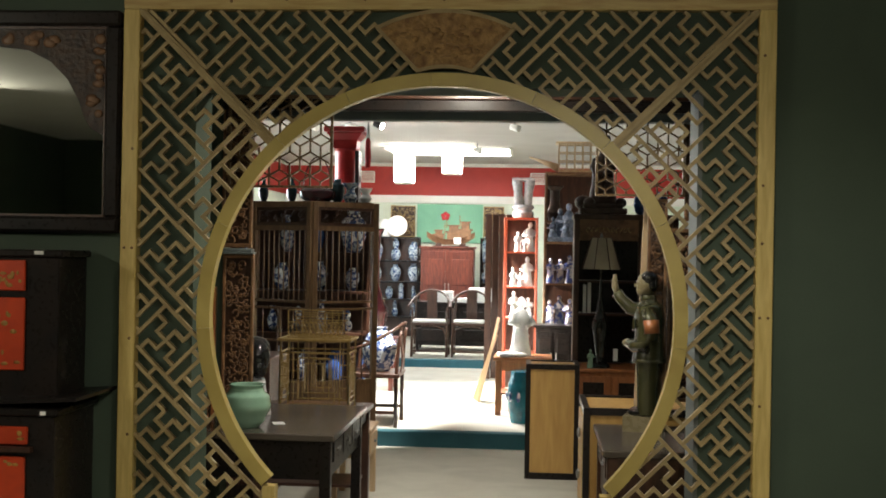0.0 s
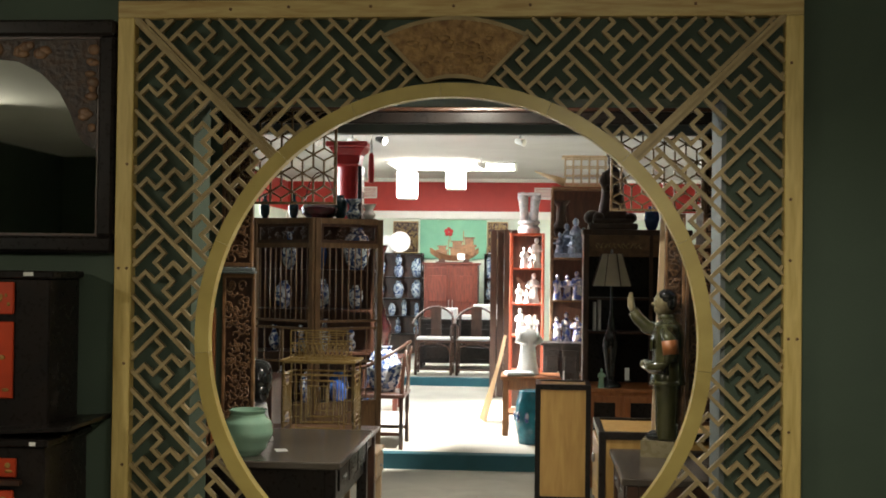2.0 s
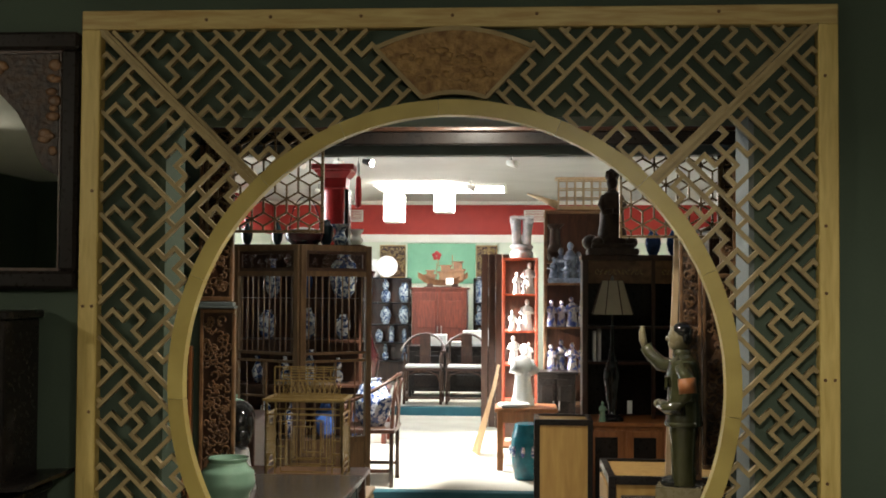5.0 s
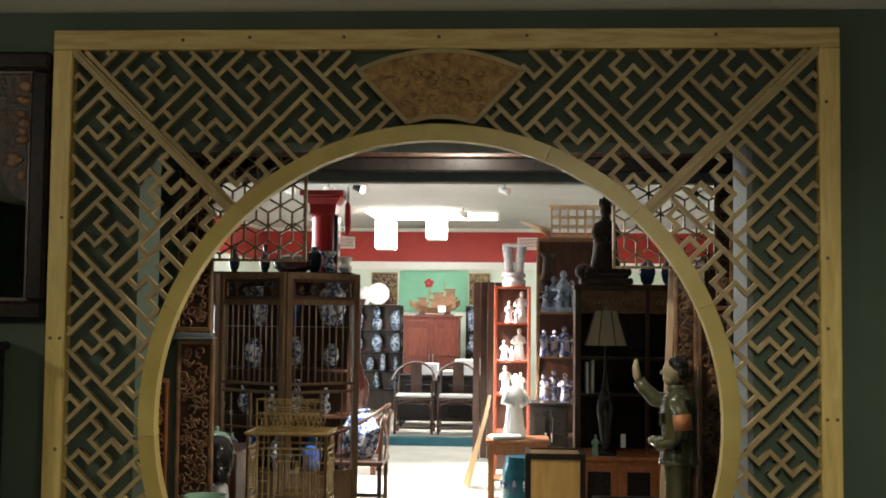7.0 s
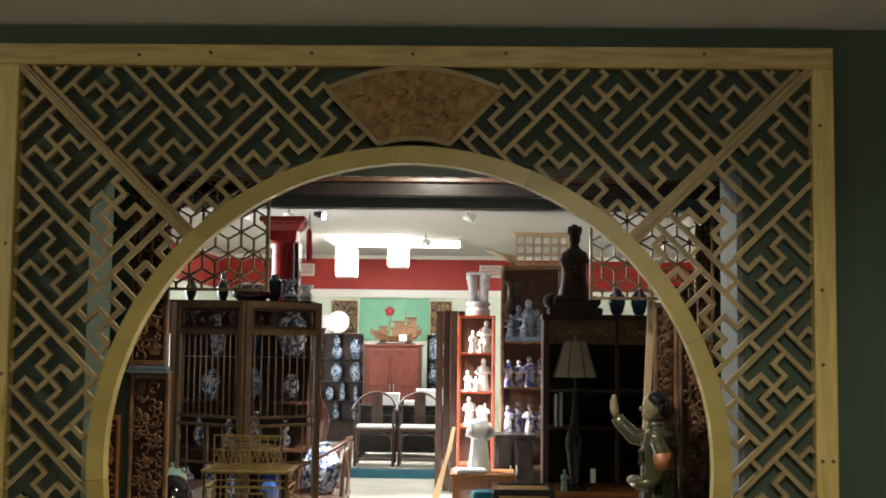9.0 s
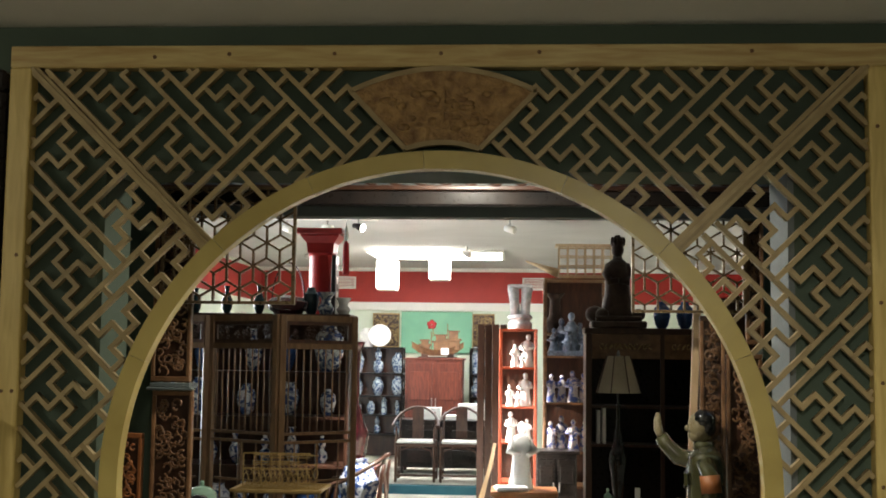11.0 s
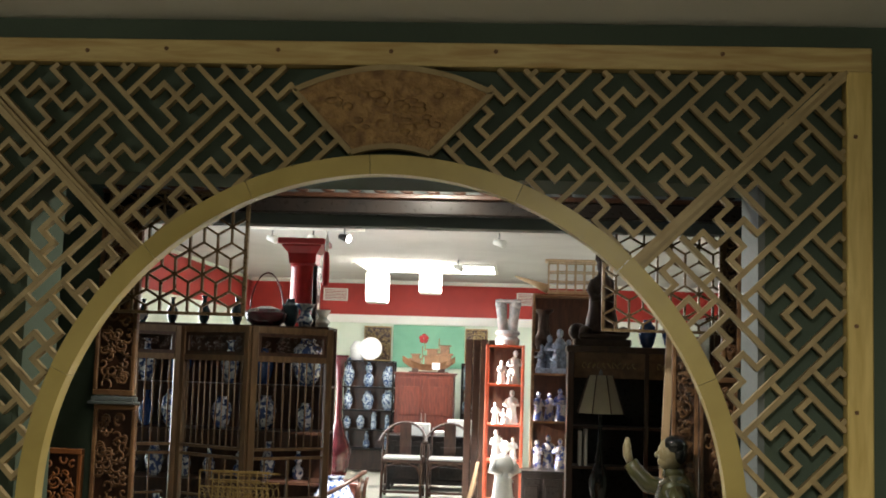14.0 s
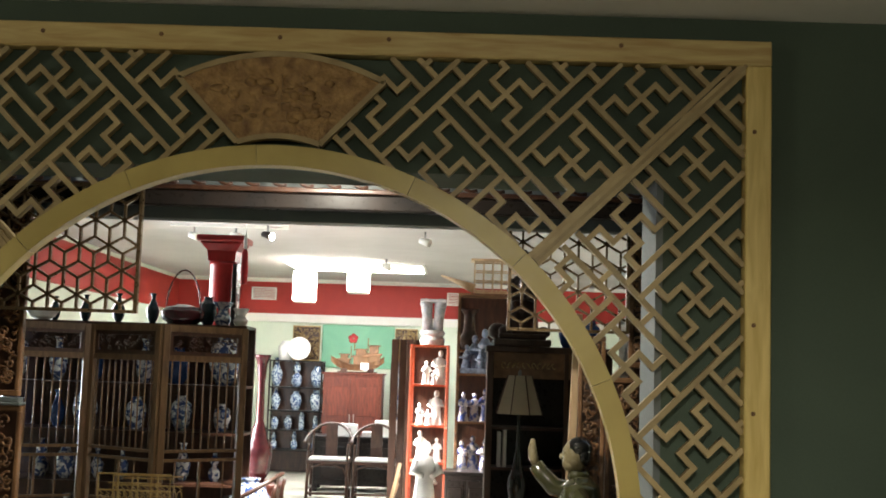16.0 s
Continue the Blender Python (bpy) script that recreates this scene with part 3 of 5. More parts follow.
# ---- portal behind the gate ----
portal = thing("portal_frieze", "dark carved openwork frieze over the portal", "frieze", (0, 1.08, 2.49), kind="structure")
part("lower_rail", boxes((-1.27, 1.3, 0, 0.06, 0, 0.06), bevel=0.006), BLACKWOOD, portal)
part("mid_rail", boxes((-1.27, 1.3, -0.012, 0.06, 0.062, 0.082), bevel=0.004), DARKWOOD, portal)
part("upper_rail", boxes((-1.27, 1.3, 0, 0.06, 0.19, 0.23), bevel=0.006), BLACKWOOD, portal)
for k in range(24):
    bm = bmesh.new()
    x = -1.2 + k * 0.105
    tube(bm, [(x + 0.045 * math.cos(t * 0.52), 0.03, 0.136 + 0.045 * math.sin(t * 0.52)) for t in range(11)], 0.007, 6)
    part("scroll", bm, DARKWOOD, portal)

def hex_screen(name, x0, x1, y, z0, z1):
    s = thing(name, "bronze coloured hexagon lattice panel hanging in the portal", "lattice panel", ((x0 + x1) / 2, y, z0))
    w, h = (x1 - x0) / 2, z1 - z0
    for r in ((-w, w, 0, 0.025, 0, 0.012), (-w, w, 0, 0.025, h - 0.012, h), (-w, -w + 0.012, 0, 0.025, 0.012, h - 0.012), (w - 0.012, w, 0, 0.025, 0.012, h - 0.012)):
        part("border", boxes(r), BRONZE, s)
    e = 0.064
    g = e * math.sqrt(3)
    done = set()
    for row in range(-1, int(h / (1.5 * e)) + 2):
        for col in range(-1, int(2 * w / g) + 2):
            cx, cz = -w + col * g + (row % 2) * g / 2, row * 1.5 * e
            bm = bmesh.new()
            hexv = [(cx + e * math.sin(math.pi / 3 * k), cz + e * math.cos(math.pi / 3 * k)) for k in range(6)]
            segs = [(hexv[k], hexv[(k + 1) % 6]) for k in range(6)] + [((cx, cz), hexv[k]) for k in (0, 2, 4)]
            for p, q in segs:
                key = tuple(sorted((tuple(round(v, 3) for v in p), tuple(round(v, 3) for v in q))))
                if key in done:
                    continue
                done.add(key)
                pts = [(p[0] + (q[0] - p[0]) * t / 10, p[1] + (q[1] - p[1]) * t / 10) for t in range(11)]
                ok = [c for c in pts if abs(c[0]) < w - 0.01 and 0.01 < c[1] < h - 0.01]
                if len(ok) > 2:
                    bar(bm, (ok[0][0], 0.012, ok[0][1]), (ok[-1][0], 0.012, ok[-1][1]), 0.0085, 0.018)
            if bm.verts:
                part("star", bm, BRONZE, s)
            else:
                bm.free()
    return s
hex_screen("hexagon_lattice", -1.23, -0.665, 1.05, 2.07, 2.56)
hex_screen("hexagon_lattice", 0.74, 1.22, 1.27, 2.06, 2.56)

def carved_panel(label, x0, x1, y, z0, z1, seed, rz=0, material=None):
    c = thing("carved_panel", label, "carved panel", ((x0 + x1) / 2, y, z0), rz)
    w, h = (x1 - x0) / 2, z1 - z0
    m = material or BROWN
    part("backing", boxes((-w + 0.012, w - 0.012, 0.015, 0.03, 0.015, h - 0.015)), DARKWOOD, c)
    for r in ((-w, w, 0, 0.035, 0, 0.022), (-w, w, 0, 0.035, h - 0.022, h), (-w, -w + 0.016, 0, 0.035, 0.022, h - 0.022), (w - 0.016, w, 0, 0.035, 0.022, h - 0.022)):
        part("border", boxes(r, bevel=0.003), m, c)
    random.seed(seed)
    bm = bmesh.new()
    for k in range(int(w * h * 1500) + 8):
        cx, cz = random.uniform(-w + 0.03, w - 0.03), random.uniform(0.04, h - 0.04)
        r, t0, sp = random.uniform(0.012, 0.03), random.uniform(0, 6), random.choice((-1, 1))
        pts = []
        for s in range(9):
            rr = r * (1 - 0.08 * s)
            px, pz = cx + rr * math.cos(t0 + sp * s * 0.6), cz + rr * math.sin(t0 + sp * s * 0.6)
            pts.append((max(-w + 0.018, min(w - 0.018, px)), 0.008, max(0.024, min(h - 0.024, pz))))
        pts = [p for n, p in enumerate(pts) if n == 0 or (Vector(p) - Vector(pts[n - 1])).length > 1e-4]
        if len(pts) > 3:
            tube(bm, pts, 0.005, 5)
    part("scrollwork", bm, m, c)
    return c
carved_panel("tall brown carved openwork panel in the portal", -1.27, -1.105, 1.09, 1.745, 2.56, 3)
carved_panel("brown carved openwork panel beside the portal", -1.26, -1.09, 1.09, 0.85, 1.71, 5)
carved_panel("orange brown carved panel against the green wall", -1.5, -1.3, 1.1, 0.75, 1.53, 7, material=ORANGEWOOD)
carved_panel("brown carved openwork panel with scrolls", 1.14, 1.29, 1.3, 0.95, 1.89, 11)
carved_panel("dark brown carved scroll panel in the portal", 1.03, 1.135, 1.3, 0.9, 2.05, 13)
carved_panel("carved wooden panel hung above the portal side", 1.225, 1.3, 1.3, 1.93, 2.5, 17)
cap = thing("panel_bracket", "pale green and silver bracket between carved panels", "bracket", (-1.18, 1.085, 1.711))
part("moulding", boxes((-0.095, 0.095, -0.03, 0.04, 0, 0.012), (-0.085, 0.085, -0.02, 0.04, 0.012, 0.03), bevel=0.003), REVEAL, cap)
stick = bmesh.new()
bar(stick, (0.985, 1.66, 0.0), (1.035, 1.4, 2.14), 0.03)
solid("wooden_pole", stick, LIGHTWOOD, "thin pale wooden pole leaning in the portal", "pole")

# ---- tables in front ----
def table(name, label, x0, x1, y0, y1, z, top, body, apron=0.14, floor=0.0, drawers=0):
    t = thing(name, label, "table", ((x0 + x1) / 2, (y0 + y1) / 2, floor))
    w, d, h = (x1 - x0) / 2, (y1 - y0) / 2, z - floor
    part("tabletop", boxes((-w, w, -d, d, h - 0.035, h), bevel=0.006), top, t)
    part("apron", boxes((-w + 0.04, w - 0.04, -d + 0.04, d - 0.04, h - 0.035 - apron, h - 0.036)), body, t)
    for sx in (-1, 1):
        for sy in (-1, 1):
            cx, cy = sx * (w - 0.05), sy * (d - 0.05)
            part("leg", boxes((cx - 0.028, cx + 0.028, cy - 0.028, cy + 0.028, 0, h - 0.036), bevel=0.005), body, t)
    for k in range(drawers):
        y = -d + 0.12 + (2 * d - 0.24) * (k + 0.5) / drawers
        for sx in (-1, 1):
            dr = part("drawer", boxes((sx * (w - 0.032) - 0.012, sx * (w - 0.032) + 0.012, y - 0.14, y + 0.14, h - 0.16, h - 0.05), bevel=0.004), body, t)
            bm = bmesh.new()
            tube(bm, [(sx * (w - 0.015), y + 0.03 * math.cos(a), h - 0.1 - 0.02 * math.sin(a)) for a in (0, 0.8, 1.57, 2.3, 3.1)], 0.004, 6)
            part("handle", bm, METAL, dr)
    part("shelf", boxes((-w + 0.06, w - 0.06, -d + 0.06, d - 0.06, 0.2, 0.22)), body, t)
    return t
table("desk", "dark wooden desk with a worn grey top", -1.5, -0.57, 0.7, 1.85, 0.81, WORNTOP, BLACKWOOD, 0.2, drawers=3)

def vase(name, label, profile, material, at, seg=22, category="vase", scale=1.0, group=""):
    bm = lathe([(r * scale, z * scale) for r, z in profile], seg)
    return solid(name, bm, material, label, category, at, group=group)
jar = vase("celadon_pot", "glossy celadon green pot on the dark desk", smooth_profile([(0.07, 0), (0.1, 0.04), (0.128, 0.11), (0.122, 0.16), (0.09, 0.195), (0.085, 0.205), (0.095, 0.225), (0.085, 0.224), (0.078, 0.2), (0.1, 0.16), (0.11, 0.1), (0.05, 0.02)]), CELADON, (-1.07, 0.9, 0.81), 32, "pot")
bm = bmesh.new()
lathe(smooth_profile([(0.085, 0), (0.08, 0.03), (0.06, 0.1), (0.05, 0.17), (0.045, 0.2)]), 16, bm, mi=1)
ball(bm, (0, 0, 0.32), 0.075, 0.085, 0.105, 0)
ball(bm, (0.015, -0.03, 0.26), 0.05, 0.06, 0.06, 0)
ball(bm, (-0.01, 0.03, 0.36), 0.08, 0.08, 0.075, 0)
solid("bust", bm, [BLACKGLAZE, STONE], "dark glazed head sculpture on a grey base", "bust", (-1.13, 1.38, 0.81))
solid("paper_note", boxes((-0.03, 0.03, -0.045, 0.045, 0, 0.002)), PAPER, "pale paper note lying on the desk", "note", (-0.93, 1.05, 0.81), rz=20)

statue_table = table("side_table", "dark brown wooden table with drawers under a statue", 0.76, 1.6, 0.54, 1.44, 0.8, WORNTOP, DARKWOOD, 0.3, drawers=2)

def framed_cabinet(label, x0, x1, y0, y1, z, floor=0.0, drawers=False):
    c = thing("cabinet", label, "cabinet", ((x0 + x1) / 2, (y0 + y1) / 2, floor))
    w, d, h = (x1 - x0) / 2, (y1 - y0) / 2, z - floor
    part("body", boxes((-w + 0.012, w - 0.012, -d + 0.012, d - 0.012, 0.03, h - 0.012)), YELLOWOOD, c)
    for sx in (-1, 1):
        for sy in (-1, 1):
            part("post", boxes((sx * (w - 0.019) - 0.019, sx * (w - 0.019) + 0.019, sy * (d - 0.019) - 0.019, sy * (d - 0.019) + 0.019, 0, h), bevel=0.003), BLACKWOOD, c)
        part("side_rail", boxes((sx * (w - 0.019) - 0.018, sx * (w - 0.019) + 0.018, -d + 0.038, d - 0.038, h - 0.04, h)), BLACKWOOD, c)
        part("side_rail", boxes((sx * (w - 0.019) - 0.018, sx * (w - 0.019) + 0.018, -d + 0.038, d - 0.038, 0.0, 0.05)), BLACKWOOD, c)
    for sy in (-1, 1):
        part("rail", boxes((-w + 0.038, w - 0.038, sy * (d - 0.019) - 0.018, sy * (d - 0.019) + 0.018, h - 0.04, h)), BLACKWOOD, c)
        part("rail", boxes((-w + 0.038, w - 0.038, sy * (d - 0.019) - 0.018, sy * (d - 0.019) + 0.018, 0.0, 0.05)), BLACKWOOD, c)
    if drawers:
        for k in range(3):
            z0 = 0.07 + k * (h - 0.13) / 3
            dr = part("drawer", boxes((-w - 0.002, -w + 0.02, -d + 0.045, d - 0.045, z0, z0 + (h - 0.16) / 3), bevel=0.004), YELLOWOOD, c)
            bm = bmesh.new()
            ball(bm, (-w - 0.012, 0, z0 + 0.12), 0.012, 0.02, 0.03)
            part("handle", bm, METAL, dr)
    return c
framed_cabinet("black-edged cabinet with pale yellow wood drawers", 0.71, 1.4, 1.56, 2.21, 0.87, drawers=True)
framed_cabinet("narrow black-framed cabinet with a yellow wood panel", 0.372, 0.785, 3.95, 4.35, 0.888)

# statue with a raised arm, one mesh
bm = bmesh.new()
box(bm, -0.105, 0.105, -0.085, 0.085, 0, 0.085, 1)
for sy in (-0.042, 0.042):
    lathe(smooth_profile([(0.05, 0.09), (0.05, 0.12), (0.053, 0.25), (0.062, 0.42)]), 14, bm, (0.02, sy, 0), 0, 1.1, 0.85)
    ball(bm, (-0.025, sy, 0.102), 0.062, 0.03, 0.024, 2)
lathe(smooth_profile([(0.098, 0.375), (0.101, 0.39), (0.092, 0.47), (0.09, 0.54), (0.096, 0.61), (0.085, 0.665), (0.05, 0.7), (0.036, 0.71)]), 22, bm, (0.02, 0, 0), 0, 0.86, 1.12)
lathe(smooth_profile([(0.105, 0.368), (0.106, 0.38), (0.099, 0.396)]), 22, bm, (0.02, 0, 0), 0, 0.86, 1.12)
for z in (0.43, 0.485, 0.54, 0.595):
    ball(bm, (-0.063, 0.004, z), 0.008, 0.008, 0.008, 2, 6)
for sy in (-0.05, 0.05):
    box(bm, -0.062, -0.05, sy - 0.026, sy + 0.026, 0.55, 0.6, 0)
tube(bm, [(0.02, -0.098, 0.655), (0.045, -0.128, 0.59), (0.05, -0.135, 0.5), (0.02, -0.13, 0.455), (-0.05, -0.09, 0.455), (-0.085, -0.04, 0.47)], [0.036, 0.04, 0.038, 0.035, 0.03, 0.026], 12, 0)
tube(bm, [(0.02, 0.092, 0.665), (-0.04, 0.115, 0.64), (-0.1, 0.12, 0.65), (-0.15, 0.12, 0.7), (-0.175, 0.12, 0.735)], [0.036, 0.04, 0.038, 0.032, 0.031], 12, 0)
tube(bm, [(-0.172, 0.12, 0.73), (-0.185, 0.12, 0.765), (-0.188, 0.12, 0.8), (-0.186, 0.12, 0.835)], [0.015, 0.019, 0.017, 0.008], 8, 1)
ball(bm, (-0.093, -0.03, 0.472), 0.026, 0.03, 0.022, 1)
lathe([(0.046, 0.695), (0.042, 0.728)], 14, bm, (0.012, 0, 0), 0)
ball(bm, (0.0, 0, 0.785), 0.054, 0.05, 0.066, 1)
ball(bm, (-0.015, 0, 0.755), 0.038, 0.04, 0.036, 1)
ball(bm, (-0.054, 0, 0.78), 0.012, 0.01, 0.013, 1, 8)
ball(bm, (0.016, 0, 0.814), 0.052, 0.055, 0.046, 2)
ball(bm, (0.032, 0, 0.788), 0.034, 0.052, 0.044, 2)
tube(bm, [(0.042, -0.132, 0.6), (0.05, -0.138, 0.53)], [0.0415, 0.041], 12, 3)
solid("statue", bm, [OLIVE, SKIN, BLACKGLAZE, ORANGEWOOD], "olive glazed ceramic statue with one raised arm", "statue", (1.02, 1.24, 0.8), rz=-12)

# ---- things behind the desk ----
table("low_table", "dark low wooden table behind the desk", -1.4, -0.66, 2.35, 2.85, 0.7, DARKWOOD, DARKWOOD, 0.08)
small = thing("drawer_chest", "small pale wooden chest with a drawer", "chest", (-0.83, 3.12, 0))
part("body", boxes((-0.13, 0.13, -0.2, 0.2, 0.3, 0.48), bevel=0.005), LIGHTWOOD, small)
part("top", boxes((-0.145, 0.145, -0.215, 0.215, 0.48, 0.505), bevel=0.005), LIGHTWOOD, small)
for sx in (-0.11, 0.11):
    for sy in (-0.18, 0.18):
        part("leg", boxes((sx - 0.02, sx + 0.02, sy - 0.02, sy + 0.02, 0, 0.3), bevel=0.003), LIGHTWOOD, small)
dr = part("drawer", boxes((0.13, 0.142, -0.17, 0.17, 0.33, 0.46), bevel=0.003), LIGHTWOOD, small)
bm = bmesh.new()
ball(bm, (0.15, 0, 0.395), 0.012)
part("knob", bm, METAL, dr)
cage = thing("bamboo_cage", "openwork golden bamboo lattice cage on a low table", "birdcage", (-0.985, 2.5, 0.7))
cage.matrix_world = cage.matrix_world @ Matrix.Diagonal((0.8, 0.7, 1, 1))
def cage_wall(x0, x1, y, z0, z1, axis):
    bm = bmesh.new()
    def p(u, z):
        return (u, y, z) if axis == "x" else (y, u, z)
    up = (0, 1, 0) if axis == "x" else (1, 0, 0)
    w, h = x1 - x0, z1 - z0
    for k in range(9):
        u = x0 + w * k / 8
        if k in (0, 1, 7, 8):
            bar(bm, p(u, z0), p(u, z1), 0.009, 0.009, up)
    for k in range(7):
        z = z0 + h * k / 6
        if k in (0, 5, 6):
            bar(bm, p(x0, z), p(x1, z), 0.009, 0.0085, up)
        else:
            bar(bm, p(x0, z), p(x0 + w / 8, z), 0.007, 0.008, up)
            bar(bm, p(x1 - w / 8, z), p(x1, z), 0.007, 0.008, up)
    for s in (0.2, 0.28, 0.36):
        a, b, c, d = x0 + w * s, x1 - w * s, z0 + h * (s - 0.1), z1 - h * (s - 0.04)
        for q, r in ((p(a, c), p(b, c)), (p(b, c), p(b, d)), (p(b, d), p(a, d)), (p(a, d), p(a, c))):
            bar(bm, q, r, 0.007, 0.008, up)
    for k in range(4):
        u = x0 + w * (0.38 + 0.08 * k)
        bar(bm, p(u, z0 + h * 0.3), p(u, z1 - h * 0.34), 0.006, 0.0075, up)
    return bm
for y in (-0.22, 0.22):
    part("lattice_wall", cage_wall(-0.28, 0.28, y, 0, 0.45, "x"), BRASS, cage)
for x in (-0.28, 0.28):
    part("lattice_wall", cage_wall(-0.22, 0.22, x, 0, 0.45, "y"), BRASS, cage)
for r in ((-0.3, 0.3, -0.24, -0.215, 0.452, 0.467), (-0.3, 0.3, 0.215, 0.24, 0.452, 0.467), (-0.3, -0.275, -0.215, 0.215, 0.452, 0.467), (0.275, 0.3, -0.215, 0.215, 0.452, 0.467)):
    part("top_rail", boxes(r, bevel=0.003), BRASS, cage)
for k in range(7):
    part("top_slat", boxes((-0.275, 0.275, -0.19 + 0.06 * k, -0.178 + 0.06 * k, 0.454, 0.464)), BRASS, cage)
part("inner_tray", boxes((-0.26, 0.26, -0.2, 0.2, 0.012, 0.03), bevel=0.004), BROWN, cage)
def gallery(x0, x1, y, z0, z1):
    bm = bmesh.new()
    for z in (z0, z0 + 0.1, z1):
        bar(bm, (x0, y, z), (x1, y, z), 0.007)
    for k in range(12):
        x = x0 + (x1 - x0) * k / 11
        if k % 3 == 0:
            bar(bm, (x, y, z0), (x, y, z1), 0.007)
        cx, cz = x0 + (x1 - x0) * (k + 0.5) / 12, z0 + 0.05
        tube(bm, [(cx + 0.016 * math.cos(t), y, cz + 0.028 * math.sin(t)) for t in (0, 0.8, 1.6, 2.4, 3.2, 4, 4.8, 5.6, 6.28)], 0.0035, 5)
        bar(bm, (cx - 0.016, y, z0), (cx + 0.016, y, z0 + 0.02), 0.004)
        bar(bm, (cx - 0.016, y, z0 + 0.1), (cx + 0.016, y, z0 + 0.08), 0.004)
    bar(bm, (x0 + 0.06, y, z0 + 0.135), (x1 - 0.06, y, z0 + 0.135), 0.006)
    return bm
part("gallery", gallery(-0.22, 0.22, -0.2, 0.472, 0.65), BRASS, cage)
part("gallery", gallery(-0.22, 0.22, 0.16, 0.472, 0.62), BRASS, cage)
cab = thing("dark_chest", "dark reddish chest of drawers under lidded jars", "chest", (-1.75, 3.2, 0))
part("body", boxes((-0.5, 0.35, -0.3, 0.3, 0, 0.98), bevel=0.008), DARKWOOD, cab)
for k in range(3):
    part("drawer", boxes((-0.46, 0.31, -0.31, -0.3, 0.1 + 0.28 * k, 0.35 + 0.28 * k), bevel=0.004), REDWOOD, cab)
for x in (-1.56, -1.78, -2.0):
    v = vase("lidded_jar", "small celadon lidded jar on a dark chest", smooth_profile([(0.06, 0), (0.09, 0.05), (0.085, 0.08), (0.05, 0.11), (0.012, 0.12), (0.014, 0.14), (0.004, 0.15)]), CELADON, (x, 3.05, 0.98), group="lidded jars", category="jar")

# folding screen
def screen_panel(name, p, q, h, seed, scr):
    (x0, y0), (x1, y1) = p, q
    w = math.hypot(x1 - x0, y1 - y0)
    pan = part(name, boxes((0.05, w - 0.05, -0.006, 0.006, 0.11, 0.62)), SCREENWOOD, scr)
    pan.matrix_basis = pose(x0 - SX, y0 - SY, 0, 0, 0, math.degrees(math.atan2(y1 - y0, x1 - x0)))
    for a in (0.0, w - 0.05):
        part("stile", boxes((a, a + 0.05, -0.02, 0.02, 0, h), bevel=0.004), SCREENWOOD, pan)
    for a, b, t in ((h - 0.045, h, 0.018), (h - 0.24, h - 0.2, 0.018), (h - 0.84, h - 0.82, 0.014), (h - 0.9, h - 0.88, 0.014), (0.06, 0.11, 0.018), (0.62, 0.66, 0.018)):
        part("rail", boxes((0.05, w - 0.05, -t, t, a, b)), SCREENWOOD, pan)
    bm = boxes((0.05, w - 0.05, -0.008, 0.008, h - 0.2, h - 0.175), (0.05, w - 0.05, -0.008, 0.008, h - 0.07, h - 0.045), (0.05, 0.075, -0.008, 0.008, h - 0.175, h - 0.07), (w - 0.075, w - 0.05, -0.008, 0.008, h - 0.175, h - 0.07))
    random.seed(seed)
    for k in range(34):
        cx, cz, r = random.uniform(0.09, w - 0.09), random.uniform(h - 0.165, h - 0.08), random.uniform(0.01, 0.022)
        tube(bm, [(cx + r * math.cos(t), 0, cz + 0.8 * r * math.sin(t)) for t in (0, 1, 2, 3, 4, 5)], 0.0035, 5)
    part("carved_insert", bm, DARKWOOD, pan)
    n = max(6, int((w - 0.1) / 0.055))
    for k in range(n):
        x = 0.05 + (w - 0.1) * (k + 0.5) / n
        bm = bmesh.new()
        tube(bm, [(x, 0, h - 0.83), (x, 0, h - 0.235)], 0.006, 6)
        part("rod", bm, SCREENWOOD, pan)
        if k % 3 == 1:
            bm = bmesh.new()
            tube(bm, [(x, 0, 0.65), (x, 0, h - 0.89)], 0.006, 6)
            part("rod", bm, SCREENWOOD, pan)
    bm = boxes((0.08, w - 0.08, -0.009, 0.009, h - 1.17, h - 1.155), (w * 0.5 - 0.008, w * 0.5 + 0.008, -0.009, 0.009, h - 1.155, h - 0.9))
    part("stretcher", bm, SCREENWOOD, pan)
SX, SY = -1.395, 4.36
screen = thing("folding_screen", "walnut folding screen with rods and carved top panels", "folding screen", (SX, SY, 0))
pts = [(-3.1, 4.75), (-2.545, 4.4), (-1.975, 4.72), (-1.395, 4.36), (-0.905, 4.75)]
for k, (p, q) in enumerate(zip(pts, pts[1:])):
    screen_panel("screen_panel", p, q, 2.14, 20 + k, screen)

# ---- hall things ----
def shelf_unit(name, label, x0, x1, y0, y1, z0, levels, material, back=True, post=0.03, boards=0.022, group=""):
    s = thing(name, label, "shelf", ((x0 + x1) / 2, (y0 + y1) / 2, z0), group=group)
    w, d, h = (x1 - x0) / 2, (y1 - y0) / 2, levels[-1] - z0
    for sx in (-1, 1):
        for sy in (-1, 1):
            part("post", boxes((sx * (w - post / 2) - post / 2, sx * (w - post / 2) + post / 2, sy * (d - post / 2) - post / 2, sy * (d - post / 2) + post / 2, 0, h), bevel=0.003), material, s)
    for z in levels:
        part("shelf_board", boxes((-w + 0.002, w - 0.002, -d + 0.002, d - 0.002, z - z0 - boards, z - z0 - 0.001)), material, s)
    if back:
        part("back_panel", boxes((-w + post, w - post, d - 0.012, d - 0.003, 0.02, h - boards)), DARKWOOD, s)
    return s

